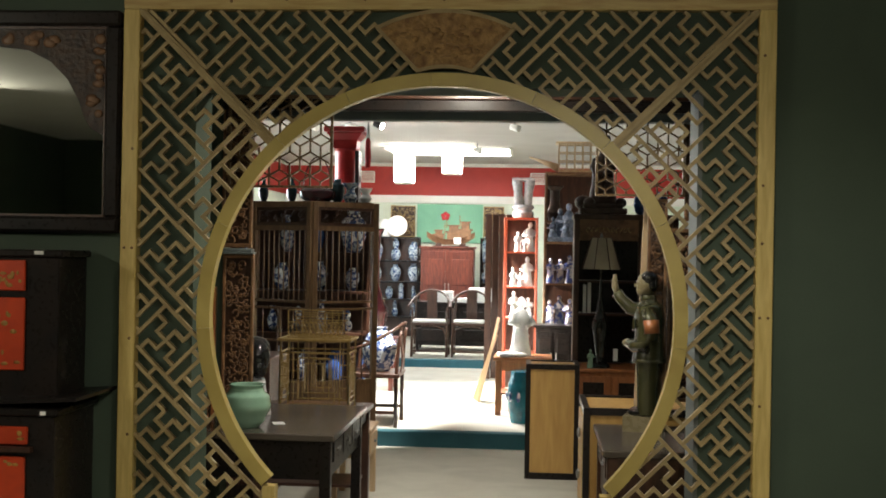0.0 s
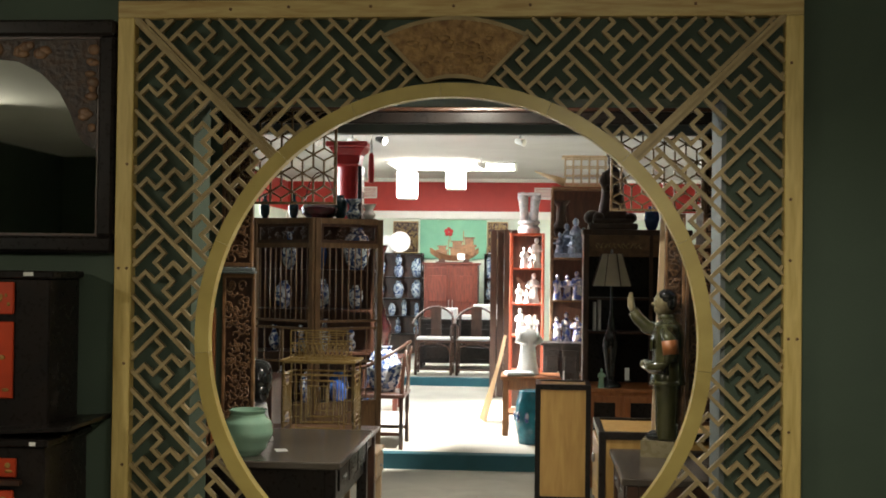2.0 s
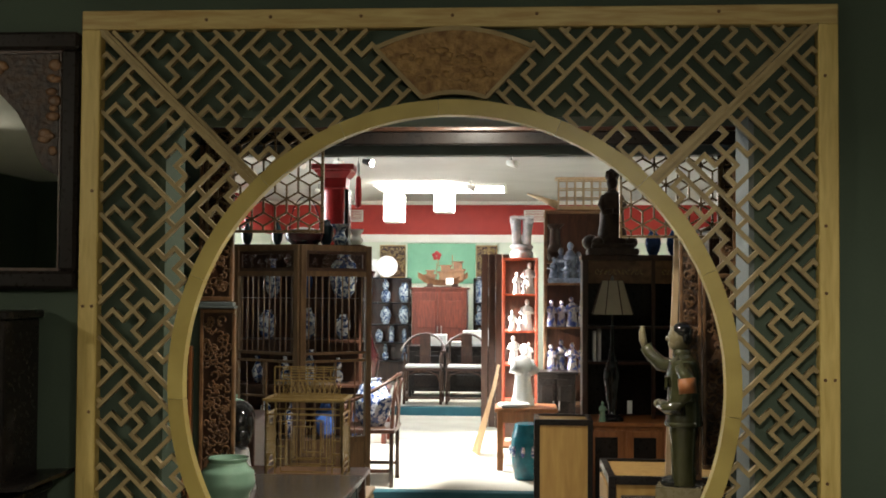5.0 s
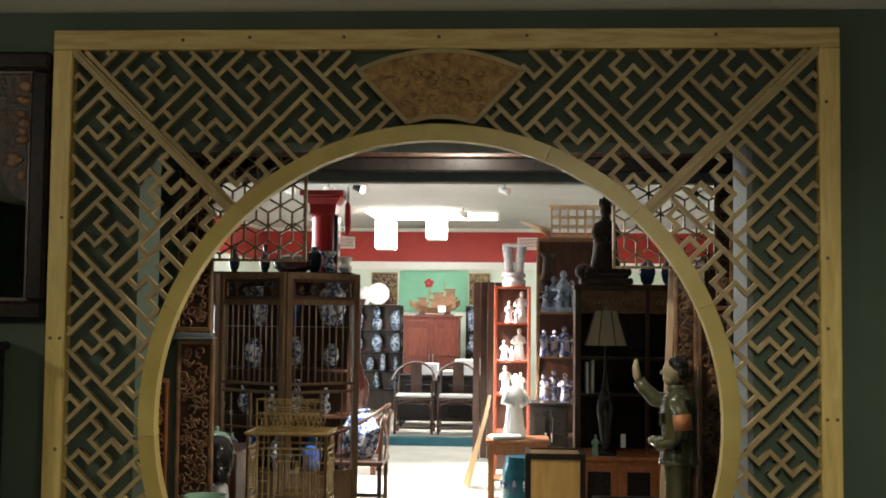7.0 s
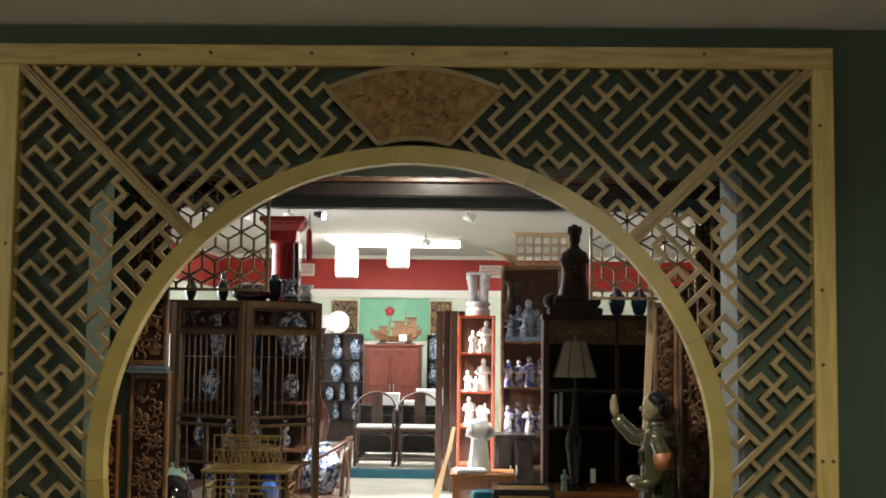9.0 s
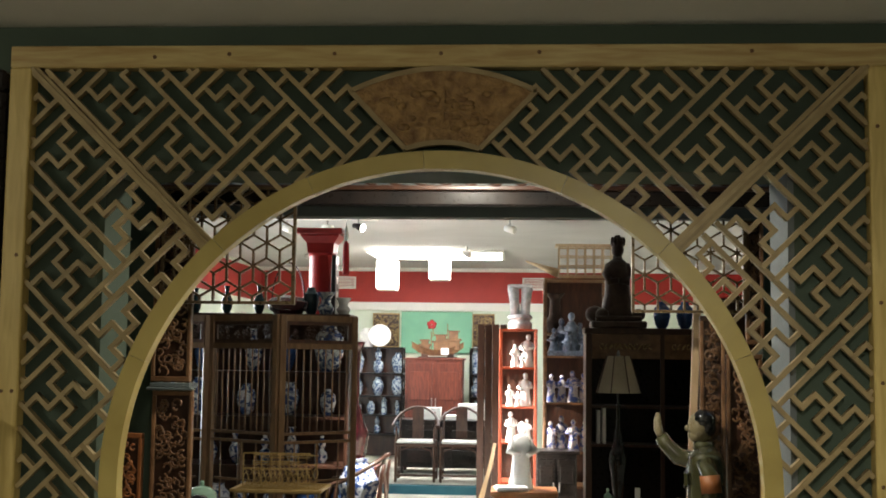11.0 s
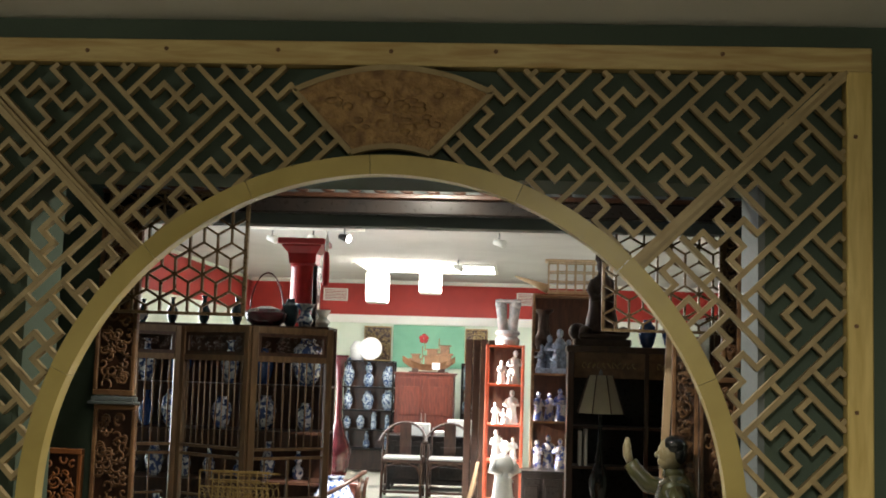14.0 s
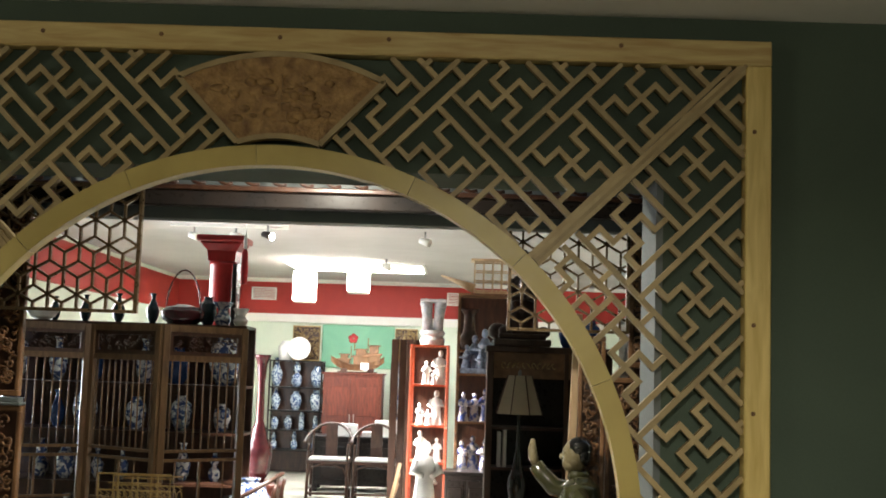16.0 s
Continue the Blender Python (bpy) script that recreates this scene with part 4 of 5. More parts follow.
VASE_A = smooth_profile([(0.04, 0), (0.075, 0.1), (0.085, 0.18), (0.05, 0.27), (0.028, 0.32), (0.03, 0.37), (0.045, 0.4)])
VASE_B = smooth_profile([(0.05, 0), (0.08, 0.06), (0.1, 0.15), (0.09, 0.23), (0.05, 0.28), (0.045, 0.3), (0.055, 0.31)])
VASE_C = smooth_profile([(0.05, 0), (0.08, 0.07), (0.075, 0.15), (0.035, 0.2), (0.055, 0.25), (0.05, 0.31), (0.025, 0.34), (0.03, 0.38)])
VASE_D = smooth_profile([(0.05, 0), (0.06, 0.02), (0.062, 0.28), (0.055, 0.31), (0.035, 0.34), (0.045, 0.38)])
VASES = [VASE_A, VASE_B, VASE_C, VASE_D]

shelf_unit("vase_shelf", "dark wooden shelf filled with blue and white vases", -3.2, -1.13, 5.95, 6.4, P1, [0.45, 0.95, 1.35, 1.72, 2.2], DARKWOOD)
random.seed(9)
for lev, gap in ((0.45, 0.45), (0.95, 0.35), (1.35, 0.32), (1.72, 0.42)):
    x = -3.05
    while x < -1.2:
        big = lev > 1.3 and random.random() < 0.6
        sc = random.uniform(0.75, 1.05) * gap / 0.42 * (1.25 if big else 0.95)
        vase("blue_white_vase", "blue and white porcelain vase on a dark shelf", VASE_B if big else VASES[random.randrange(3)], BLUEWHITE if random.random() < 0.75 else BLUEGLAZE, (x, 6.12 + 0.08 * random.random(), lev), 16, scale=sc, group="shelf vases")
        x += random.uniform(0.33, 0.42) if big else random.uniform(0.19, 0.3)
for x, pr, m, sc, lab in ((-2.75, VASE_A, DARKTEAL, 0.5, "dark teal bottle vase"), (-2.5, VASE_A, DARKTEAL, 0.55, "dark teal bottle vase"), (-2.23, VASE_A, DARKTEAL, 0.6, "dark teal bottle vase"), (-1.95, VASE_A, DARKTEAL, 0.62, "dark teal bottle vase"), (-1.5, VASE_B, DARKTEAL, 0.75, "dark teal wide vase")):
    vase("vase", lab + " on top of the shelf", pr, m, (x, 6.2, 2.2), 16, scale=sc, group="vases on the shelf top")
vase("vase", "white and blue trumpet vase on the shelf top", smooth_profile([(0.05, 0), (0.07, 0.05), (0.045, 0.1), (0.04, 0.13), (0.09, 0.19)]), BLUEWHITE_FINE, (-1.36, 6.12, 2.2), 16)
vase("vase", "small white vase on the shelf top", smooth_profile([(0.04, 0), (0.06, 0.04), (0.035, 0.08), (0.065, 0.14)]), PORCELAIN, (-1.2, 6.05, 2.2), 16)
bk = thing("basket", "dark red lacquer basket with a tall arched handle", "basket", (-1.68, 6.1, 2.2))
part("bowl", lathe(smooth_profile([(0.12, 0), (0.17, 0.05), (0.18, 0.1), (0.15, 0.13), (0.05, 0.16)]), 18), PURPLE, bk)
bm = bmesh.new()
tube(bm, [(0.14 * math.cos(a), 0, 0.1 + 0.34 * math.sin(a)) for a in [math.pi * k / 12 for k in range(13)]], 0.007, 6)
part("handle", bm, PURPLE, bk)
for x, z in ((-2.35, 2.2),):
    vase("bowl", "pale bowl on the shelf top", smooth_profile([(0.05, 0), (0.1, 0.03), (0.13, 0.08)]), PORCELAIN, (x - 0.45, 6.05, z), 16, "bowl")

col = thing("red_column", "glossy red column with a stepped square capital", "column", (-1.53, 6.9, P1))
part("shaft", lathe([(0.15, 0), (0.15, 0.08), (0.122, 0.1), (0.118, 2.6), (0.125, 2.62), (0.125, 2.65)], 28), REDPAINT, col)
bm = lathe([(0.165, 2.65), (0.18, 2.74), (0.25, 2.8), (0.25, 2.815)], 4)
bmesh.ops.rotate(bm, matrix=Matrix.Rotation(radians(45), 3, "Z"), verts=bm.verts)
for fc in bm.faces:
    fc.smooth = False
part("capital", bm, REDPAINT, col)
part("abacus", boxes((-0.21, 0.21, -0.21, 0.21, 2.815, 2.87), bevel=0.01), REDPAINT, col)
sign = thing("hanging_scroll", "dark hanging scroll with pale characters beside the column", "scroll", (-1.38, 6.72, 2.2))
part("board", boxes((-0.02, 0.02, -0.1, 0.1, 0, 0.55), bevel=0.003), BLACKWOOD, sign)
part("writing_bars", boxes((0.0201, 0.022, -0.04, 0.04, 0.42, 0.48), (0.0201, 0.022, -0.04, 0.04, 0.3, 0.36), (0.0201, 0.022, -0.04, 0.04, 0.17, 0.23)), PAPER, sign)
ts = thing("tassel", "red silk tassel hanging from a white cord", "tassel", (-1.17, 5.93, 2.53))
part("fringe", lathe(smooth_profile([(0.026, 0), (0.03, 0.1), (0.024, 0.25), (0.012, 0.28)]), 12), REDSILK, ts)
bm = bmesh.new()
tube(bm, [(0, 0, 0.28), (0, 0, 0.77)], 0.004, 6)
part("cord", bm, PAPER, ts)
part("knot", lathe(smooth_profile([(0.005, 0.27), (0.016, 0.3), (0.014, 0.36), (0.004, 0.42)]), 10), PAPER, ts)

def armchair(label, at, rz, cushion, group=""):
    c = thing("armchair", label, "chair", at, rz, group=group)
    part("seat", boxes((-0.27, 0.27, -0.24, 0.24, 0.45, 0.49), bevel=0.006), DARKWOOD, c)
    if cushion:
        part("cushion", boxes((-0.25, 0.25, -0.225, 0.2, 0.492, 0.525), bevel=0.012), CUSHION, c, "flat white seat cushion")
    for sx in (-1, 1):
        bm = bmesh.new()
        tube(bm, [(sx * 0.25, -0.21, 0), (sx * 0.245, -0.21, 0.45), (sx * 0.245, -0.2, 0.62), (sx * 0.25, -0.18, 0.7)], [0.02, 0.018, 0.015, 0.014], 8)
        part("leg", bm, DARKWOOD, c)
        bm = bmesh.new()
        tube(bm, [(sx * 0.25, 0.21, 0), (sx * 0.245, 0.21, 0.45), (sx * 0.235, 0.23, 0.8), (sx * 0.22, 0.25, 0.88)], [0.02, 0.018, 0.015, 0.014], 8)
        part("leg", bm, DARKWOOD, c)
        part("side_stretcher", boxes((sx * 0.247 - 0.01, sx * 0.247 + 0.01, -0.2, 0.2, 0.12, 0.15)), DARKWOOD, c)
    part("foot_rail", boxes((-0.24, 0.24, -0.222, -0.195, 0.07, 0.1)), DARKWOOD, c)
    bm = bmesh.new()
    for sx in (-1, 1):
        tube(bm, [(sx * 0.235, -0.208, 0.3), (sx * 0.2, -0.208, 0.4), (sx * 0.1, -0.208, 0.435), (0, -0.208, 0.44)], [0.01, 0.014, 0.012, 0.012], 6)
    part("apron", bm, DARKWOOD, c)
    bm = bmesh.new()
    pts = []
    for k in range(17):
        a = math.pi * k / 16
        pts.append((0.3 * math.cos(a), -0.16 + 0.42 * math.sin(a), 0.72 + 0.22 * math.sin(a) ** 1.3))
    tube(bm, [(0.3, -0.24, 0.705)] + pts + [(-0.3, -0.24, 0.705)], 0.017, 8)
    part("arm_rail", bm, DARKWOOD, c)
    bm = bmesh.new()
    prev = None
    for k in range(7):
        y, z = 0.225 + 0.012 * math.sin(k), 0.49 + 0.075 * k
        q = [bm.verts.new((x, y + d, z)) for x, d in ((-0.075, 0), (0.075, 0), (0.075, 0.012), (-0.075, 0.012))]
        if prev:
            for i in range(4):
                bm.faces.new((prev[i], prev[(i + 1) % 4], q[(i + 1) % 4], q[i]))
        else:
            bm.faces.new(q[::-1])
        prev = q
    bm.faces.new(prev)
    part("back_splat", bm, DARKWOOD, c)
    return c
armchair("dark rosewood horseshoe armchair with a white seat", (-1.04, 11.72, P2), 0, True, "armchairs on the upper step")
armchair("dark rosewood horseshoe armchair with a white seat", (-0.46, 11.72, P2), 0, True, "armchairs on the upper step")
armchair("dark wooden armchair holding a porcelain jar by the step", (-1.02, 5.72, P1), -90, False)
vase("porcelain_jar", "bright white and blue porcelain jar on a chair", smooth_profile([(0.1, 0), (0.15, 0.1), (0.17, 0.22), (0.12, 0.34), (0.07, 0.38), (0.08, 0.41)]), BLUEWHITE, (-1.0, 5.72, P1 + 0.49), 22, "jar")
table("vase_stand", "dark red wooden stand under a plum vase", -1.66, -1.14, 8.2, 8.65, 0.74, REDWOOD, REDWOOD, 0.08, P1)
vase("plum_vase", "tall plum red long-necked vase on a stand", smooth_profile([(0.07, 0), (0.12, 0.12), (0.145, 0.3), (0.08, 0.48), (0.04, 0.62), (0.036, 0.95), (0.05, 1.15), (0.085, 1.26)]), PURPLE, (-1.4, 8.42, 0.74), 22)

def cabinet_doors(name, label, x0, x1, y0, y1, z0, z1, material):
    c = thing(name, label, "cabinet", ((x0 + x1) / 2, (y0 + y1) / 2, z0))
    w, d, h = (x1 - x0) / 2, (y1 - y0) / 2, z1 - z0
    part("body", boxes((-w, w, -d, d, 0.08, h - 0.03), bevel=0.005), material, c)
    part("top", boxes((-w - 0.03, w + 0.03, -d - 0.02, d, h - 0.03, h), bevel=0.006), material, c)
    for sx in (-1, 1):
        for sy in (-1, 1):
            part("foot", boxes((sx * (w - 0.03) - 0.03, sx * (w - 0.03) + 0.03, sy * (d - 0.03) - 0.03, sy * (d - 0.03) + 0.03, 0, 0.081)), material, c)
        dr = part("door", boxes((sx * w / 2 - w * 0.44, sx * w / 2 + w * 0.44, -d - 0.015, -d, 0.14, h - 0.08), bevel=0.004), material, c)
        for a, b in ((0.2, 0.55), (0.6, 0.92)):
            part("door_panel", boxes((sx * w / 2 - w * 0.33, sx * w / 2 + w * 0.33, -d - 0.024, -d - 0.014, h * a, h * b - 0.08), bevel=0.008), material, dr)
        part("handle", boxes((sx * 0.03 - 0.008, sx * 0.03 + 0.008, -d - 0.035, -d - 0.015, h * 0.5, h * 0.62), bevel=0.003), METAL, dr)
    return c
cabinet_doors("red_cabinet", "red brown two-door cabinet against the back wall", -1.42, -0.55, 14.04, 14.55, P2, 1.83, REDWOOD)
cabinet_doors("sideboard", "dark low sideboard behind the armchairs", -1.35, -0.12, 12.6, 13.1, P2, 0.98, BLACKWOOD)
# last one is added only to darken the bright wall right of the hutch
cabinet_doors("darkening_block", "dark brown cabinet added to darken the view beside the hutch", 1.72, 2.7, 4.72, 5.22, 0, 2.3, DARKWOOD)
for x, w, h in ((-0.93, 0.14, 0.16), (-0.35, 0.2, 0.22), (-0.62, 0.1, 0.06)):
    solid("white_box", boxes((-w, w, -0.12, 0.12, 0, h), bevel=0.006), PAPER, "white paper box on the dark table", "box", (x, 12.82, 0.98), group="white boxes on the table")
ship = thing("model_ship", "golden brown wooden model junk on the red cabinet", "model ship", (-0.95, 14.3, 1.83))
bm = bmesh.new()
prev = None
for k in range(9):
    s = -1 + k / 4
    r = 0.09 * (1 - abs(s) ** 2.5) + 0.012
    zt, zb = 0.12 + 0.13 * s * s, 0.03 + 0.13 * abs(s) ** 3
    q = [bm.verts.new((0.4 * s, y, z)) for y, z in ((-r, zt), (-r * 0.4, zb), (r * 0.4, zb), (r, zt))]
    if prev:
        for i in range(3):
            bm.faces.new((prev[i], prev[i + 1], q[i + 1], q[i]))
        bm.faces.new((prev[3], prev[0], q[0], q[3]))
    else:
        bm.faces.new(q)
    prev = q
bm.faces.new(prev[::-1])
part("hull", bm, BROWN, ship)
part("stand", boxes((-0.25, -0.15, -0.06, 0.06, 0, 0.06), (0.15, 0.25, -0.06, 0.06, 0, 0.06), (-0.3, 0.3, -0.02, 0.02, 0, 0.02)), DARKWOOD, ship)
for x, w, h in ((-0.2, 0.08, 0.12), (0.05, 0.11, 0.2), (0.24, 0.1, 0.26)):
    part("deckhouse", boxes((x - w, x + w, -0.06, 0.06, 0.12, 0.12 + h * 0.55), (x - w * 1.25, x + w * 1.25, -0.075, 0.075, 0.12 + h * 0.55, 0.14 + h * 0.6), (x - w * 0.7, x + w * 0.7, -0.045, 0.045, 0.14 + h * 0.6, 0.14 + h), (x - w * 0.95, x + w * 0.95, -0.06, 0.06, 0.14 + h, 0.16 + h), bevel=0.004), BROWN, ship)
for x, h in ((-0.1, 0.4), (0.15, 0.52)):
    bm = bmesh.new()
    tube(bm, [(x, 0, 0.1), (x, 0, h)], 0.006, 6)
    part("mast", bm, ORANGEWOOD, ship)
solid("price_tag", boxes((-0.06, 0.06, -0.003, 0.003, -0.05, 0.05)), PAPER, "white paper tag hanging from the model ship", "price tag", (-0.83, 14.16, 1.93), rz=0)

for x0, x1 in ((-2.36, -1.53), (-0.48, 0.2)):
    s = shelf_unit("curio_shelf", "black curio shelf with blue and white porcelain", x0, x1, 14.85, 15.2, P2, [0.62, 0.92, 1.22, 1.58, 1.99], BLACKWOOD, post=0.025, group="curio shelves on the back wall")
    for zi, (lev, sc) in enumerate(((0.62, 0.7), (0.92, 0.7), (1.22, 0.85), (1.58, 0.95))):
        n = 4 if zi == 1 else 3
        for k in range(n):
            random.seed(int(100 * x0) + zi * 7 + k)
            vase("blue_white_vase", "small blue and white porcelain vase on a curio shelf", VASES[random.randrange(4)], BLUEWHITE_FINE, (x0 + 0.1 + (x1 - x0 - 0.2) * k / (n - 1), 15.0, lev), 14, scale=sc * random.uniform(0.84, 1.08) * (1.18 if zi > 1 else 1), group="curio shelf vases")
disc = lathe(smooth_profile([(0.06, 0), (0.17, 0.02), (0.18, 0.04)]), 30)
bmesh.ops.rotate(disc, matrix=Matrix.Rotation(radians(80), 3, "X"), verts=disc.verts)
solid("plate", disc, PORCELAIN, "round white porcelain plate standing on the shelf", "plate", (-1.92, 14.95, 2.17))
solid("plate", disc2 := lathe(smooth_profile([(0.1, 0), (0.12, 0.2), (0.06, 0.3)]), 18), PORCELAIN, "white porcelain jar on the curio shelf top", "jar", (-2.14, 15.02, 1.99))
solid("picture_panel", boxes((-0.58, 0.58, -0.02, 0.02, 0, 0.68), bevel=0.004), MINT, "mint green painted panel behind the model ship", "panel", (-1.05, 15.478, 1.9))
flower = thing("wall_flower", "red painted flower ornament on the mint panel", "ornament", (-1.13, 15.456, 2.37))
for k in range(5):
    a = k * 2 * math.pi / 5 + 0.3
    bm = bmesh.new()
    ball(bm, (0.045 * math.cos(a), 0, 0.045 * math.sin(a)), 0.038, 0.006, 0.036, seg=9)
    part("petal", bm, REDSILK, flower)
bm = bmesh.new()
tube(bm, [(0.01, 0, -0.05), (0.03, 0, -0.12), (0.02, 0, -0.2)], 0.007, 6)
part("stem", bm, GOLDPAINT, flower)
carved_panel("gilt carved panel on the back wall", -2.1, -1.66, 15.44, 1.99, 2.55, 31, material=BRASS)
carved_panel("gilt carved panel on the back wall", -0.46, -0.1, 15.44, 1.99, 2.55, 33, material=BRASS)
for x in (-2.6, 0.55):
    v = thing("air_vent", "white slatted air vent in the red frieze", "air vent", (x, 15.495, 2.95))
    part("frame", boxes((-0.2, 0.2, -0.02, 0, 0, 0.02), (-0.2, 0.2, -0.02, 0, 0.18, 0.2), (-0.2, -0.18, -0.02, 0, 0.02, 0.18), (0.18, 0.2, -0.02, 0, 0.02, 0.18)), WHITE, v)
    for k in range(6):
        part("slat", boxes((-0.18, 0.18, -0.012, -0.002, 0.03 + 0.025 * k, 0.043 + 0.025 * k)), WHITE, v)

cl = thing("ceiling_light", "bright rectangular fluorescent ceiling panel light", "ceiling light", (-0.87, 12.8, 3.3))
part("frame", boxes((-0.95, 0.95, -0.66, -0.62, -0.03, 0), (-0.95, 0.95, 0.62, 0.66, -0.03, 0), (-0.95, -0.91, -0.62, 0.62, -0.03, 0), (0.91, 0.95, -0.62, 0.62, -0.03, 0)), WHITE, cl)
part("diffuser", boxes((-0.91, 0.91, -0.62, 0.62, -0.02, -0.004)), PANEL_GLOW, cl)
for x, zb in ((-1.5, 2.74), (-0.79, 2.88)):
    ln = thing("paper_lantern", "glowing white paper lantern hanging from the ceiling", "lantern", (x, 12.1, zb), group="paper lanterns")
    part("shade", boxes((-0.14, 0.14, -0.14, 0.14, 0.02, 0.4), bevel=0.01), LANTERN_GLOW, ln)
    part("lower_rim", boxes((-0.13, 0.13, -0.13, 0.13, 0, 0.018)), WHITE, ln)
    bm = bmesh.new()
    tube(bm, [(0, 0, 0.4), (0, 0, 3.3 - zb)], 0.006, 6)
    part("cord", bm, WHITE, ln)
def spot(x, y, lit):
    s = thing("spotlight", "small ceiling spotlight on a stem", "spotlight", (x, y, 3.3), group="ceiling spotlights")
    bm = bmesh.new()
    tube(bm, [(0, 0, 0), (0, 0, -0.09)], 0.01, 6)
    part("stem", bm, METAL, s)
    bm = bmesh.new()
    tube(bm, [(-0.05, 0.02, -0.09), (0.05, -0.03, -0.12)], [0.03, 0.042], 12)
    part("can", bm, BLACKWOOD if lit else WHITE, s)
    if lit:
        bm = bmesh.new()
        tube(bm, [(0.0505, -0.0302, -0.1202), (0.055, -0.0325, -0.1215)], 0.038, 12)
        part("bulb", bm, SPOT_GLOW, s)
# spotlight at (0.2, 2.66) is unseen, added above the shelf's sun fill
for x, y, lit in ((-0.35, 5.08, False), (0.2, 2.66, False), (0.1, 2.66, False), (0.3, 2.66, False), (-1.4, 8.34, True), (-1.75, 8.5, False), (0.18, 8.5, False), (-2.2, 8.6, False), (-0.4, 11.6, False), (-2.6, 12.2, False)):
    spot(x, y, lit)
setting("trim_track", boxes((-2.4, -1.2, 8.38, 8.42, 3.27, 3.3)), WHITE, "white ceiling track for spotlights")

# red display shelf in the sun
shelf_unit("display_shelf", "red brown wooden display shelf with white figurines", 0.08, 0.47, 8.3, 8.75, P1, [0.6, 1.0, 1.36, 1.76, 2.15], REDLACW)
def figurine(label, material, at, h, seed):
    random.seed(seed)
    lean = random.uniform(-0.03, 0.03)
    bm = bmesh.new()
    lathe([(r * h, z * h) for r, z in smooth_profile([(0.2, 0), (0.19, 0.05), (0.15, 0.25), (0.13, 0.45), (0.16, 0.62), (0.12, 0.74), (0.05, 0.79)])], 12, bm, sx=1, sy=0.75)
    ball(bm, (lean * h, 0, 0.88 * h), 0.075 * h, 0.075 * h, 0.1 * h, seg=10)
    for s in (-1, 1):
        tube(bm, [(s * 0.13 * h, 0, 0.7 * h), (s * 0.2 * h, -0.06 * h, 0.55 * h), (s * 0.06 * h, -0.14 * h, (0.5 + random.uniform(-0.05, 0.12)) * h)], [0.05 * h, 0.055 * h, 0.035 * h], 7)
    return solid("figurine", bm, material, label, "figurine", at, random.uniform(-30, 30))
for x, y, z, h in ((0.19, 8.4, 1.36, 0.22), (0.35, 8.44, 1.36, 0.35), (0.27, 8.38, 1.36, 0.16), (0.21, 8.4, 1.0, 0.31), (0.37, 8.42, 1.0, 0.24), (0.3, 8.45, 0.6, 0.34), (0.24, 8.42, 1.76, 0.24), (0.37, 8.5, 1.76, 0.35), (0.32, 8.4, 1.76, 0.15)):
    figurine("white porcelain robed figurine on a red shelf", PORCELAIN, (x, y, z), h, int(x * 100 + z * 10))
lion = thing("stone_capital", "grey white carved stone capital sculpture", "sculpture", (0.29, 8.5, 2.15))
part("base", lathe(smooth_profile([(0.12, 0), (0.125, 0.06), (0.1, 0.09), (0.13, 0.12), (0.115, 0.15)]), 22), STONE, lion)
bm = bmesh.new()
for k in range(4):
    a = math.pi / 4 + k * math.pi / 2
    tube(bm, [(0.07 * math.cos(a), 0.07 * math.sin(a), 0.14), (0.085 * math.cos(a), 0.085 * math.sin(a), 0.3), (0.1 * math.cos(a), 0.1 * math.sin(a), 0.42)], [0.05, 0.05, 0.06], 8)
    ball(bm, (0.105 * math.cos(a), 0.105 * math.sin(a), 0.41), 0.058)
part("body", bm, STONE, lion)
part("abacus", boxes((-0.13, 0.13, -0.13, 0.13, 0.43, 0.46), bevel=0.008), STONE, lion)

shelf_unit("tall_shelf", "tall brown shelf with painted ceramic figurines", 0.54, 1.2, 8.5, 8.95, P1, [0.55, 0.9, 1.4, 1.88, 2.12, 2.69], BROWN)
random.seed(3)
for z, hh in ((0.9, 0.36), (1.4, 0.36)):
    for k in range(5):
        figurine("painted ceramic robed figurine on a brown shelf", MULTI, (0.62 + 0.115 * k, 8.62 + 0.05 * (k % 2), z), hh * random.uniform(0.8, 1.05), 50 + k + int(z * 10))
bm = bmesh.new()
for k, (dx, dy, hh) in enumerate(((-0.14, 0, 0.24), (-0.06, 0.05, 0.34), (0.04, 0.0, 0.4), (0.13, 0.04, 0.3), (0.0, -0.08, 0.2), (0.16, -0.06, 0.18))):
    lathe([(r * hh, z * hh + 0.04) for r, z in smooth_profile([(0.26, 0), (0.24, 0.1), (0.17, 0.35), (0.2, 0.6), (0.1, 0.76), (0.05, 0.8)])], 9, bm, (dx, dy, 0))
    ball(bm, (dx, dy - 0.01, 0.9 * hh + 0.04), 0.09 * hh, 0.09 * hh, 0.12 * hh, seg=8)
    tube(bm, [(dx - 0.16 * hh, dy, 0.65 * hh), (dx - 0.28 * hh, dy - 0.1 * hh, 0.5 * hh + 0.04), (dx, dy - 0.2 * hh, 0.5 * hh + 0.03)], 0.05 * hh, 6)
box(bm, -0.2, 0.2, -0.13, 0.13, 0, 0.05)
solid("ceramic_sculpture", bm, GREYBLUE, "grey blue glazed ceramic figure group", "sculpture", (0.78, 8.45, 1.882))
vase("dark_vase", "dark brown vase with a wide rim", smooth_profile([(0.07, 0), (0.1, 0.1), (0.06, 0.2), (0.055, 0.35), (0.1, 0.42)]), DARKBRONZE, (0.66, 8.7, 2.12), 16)
boat = thing("model_pavilion", "pale wooden model boat with latticed cabin on a shelf", "model boat", (0.9, 8.75, 2.69))
bm = boxes((-0.2, 0.45, -0.12, 0.12, 0.0, 0.03))
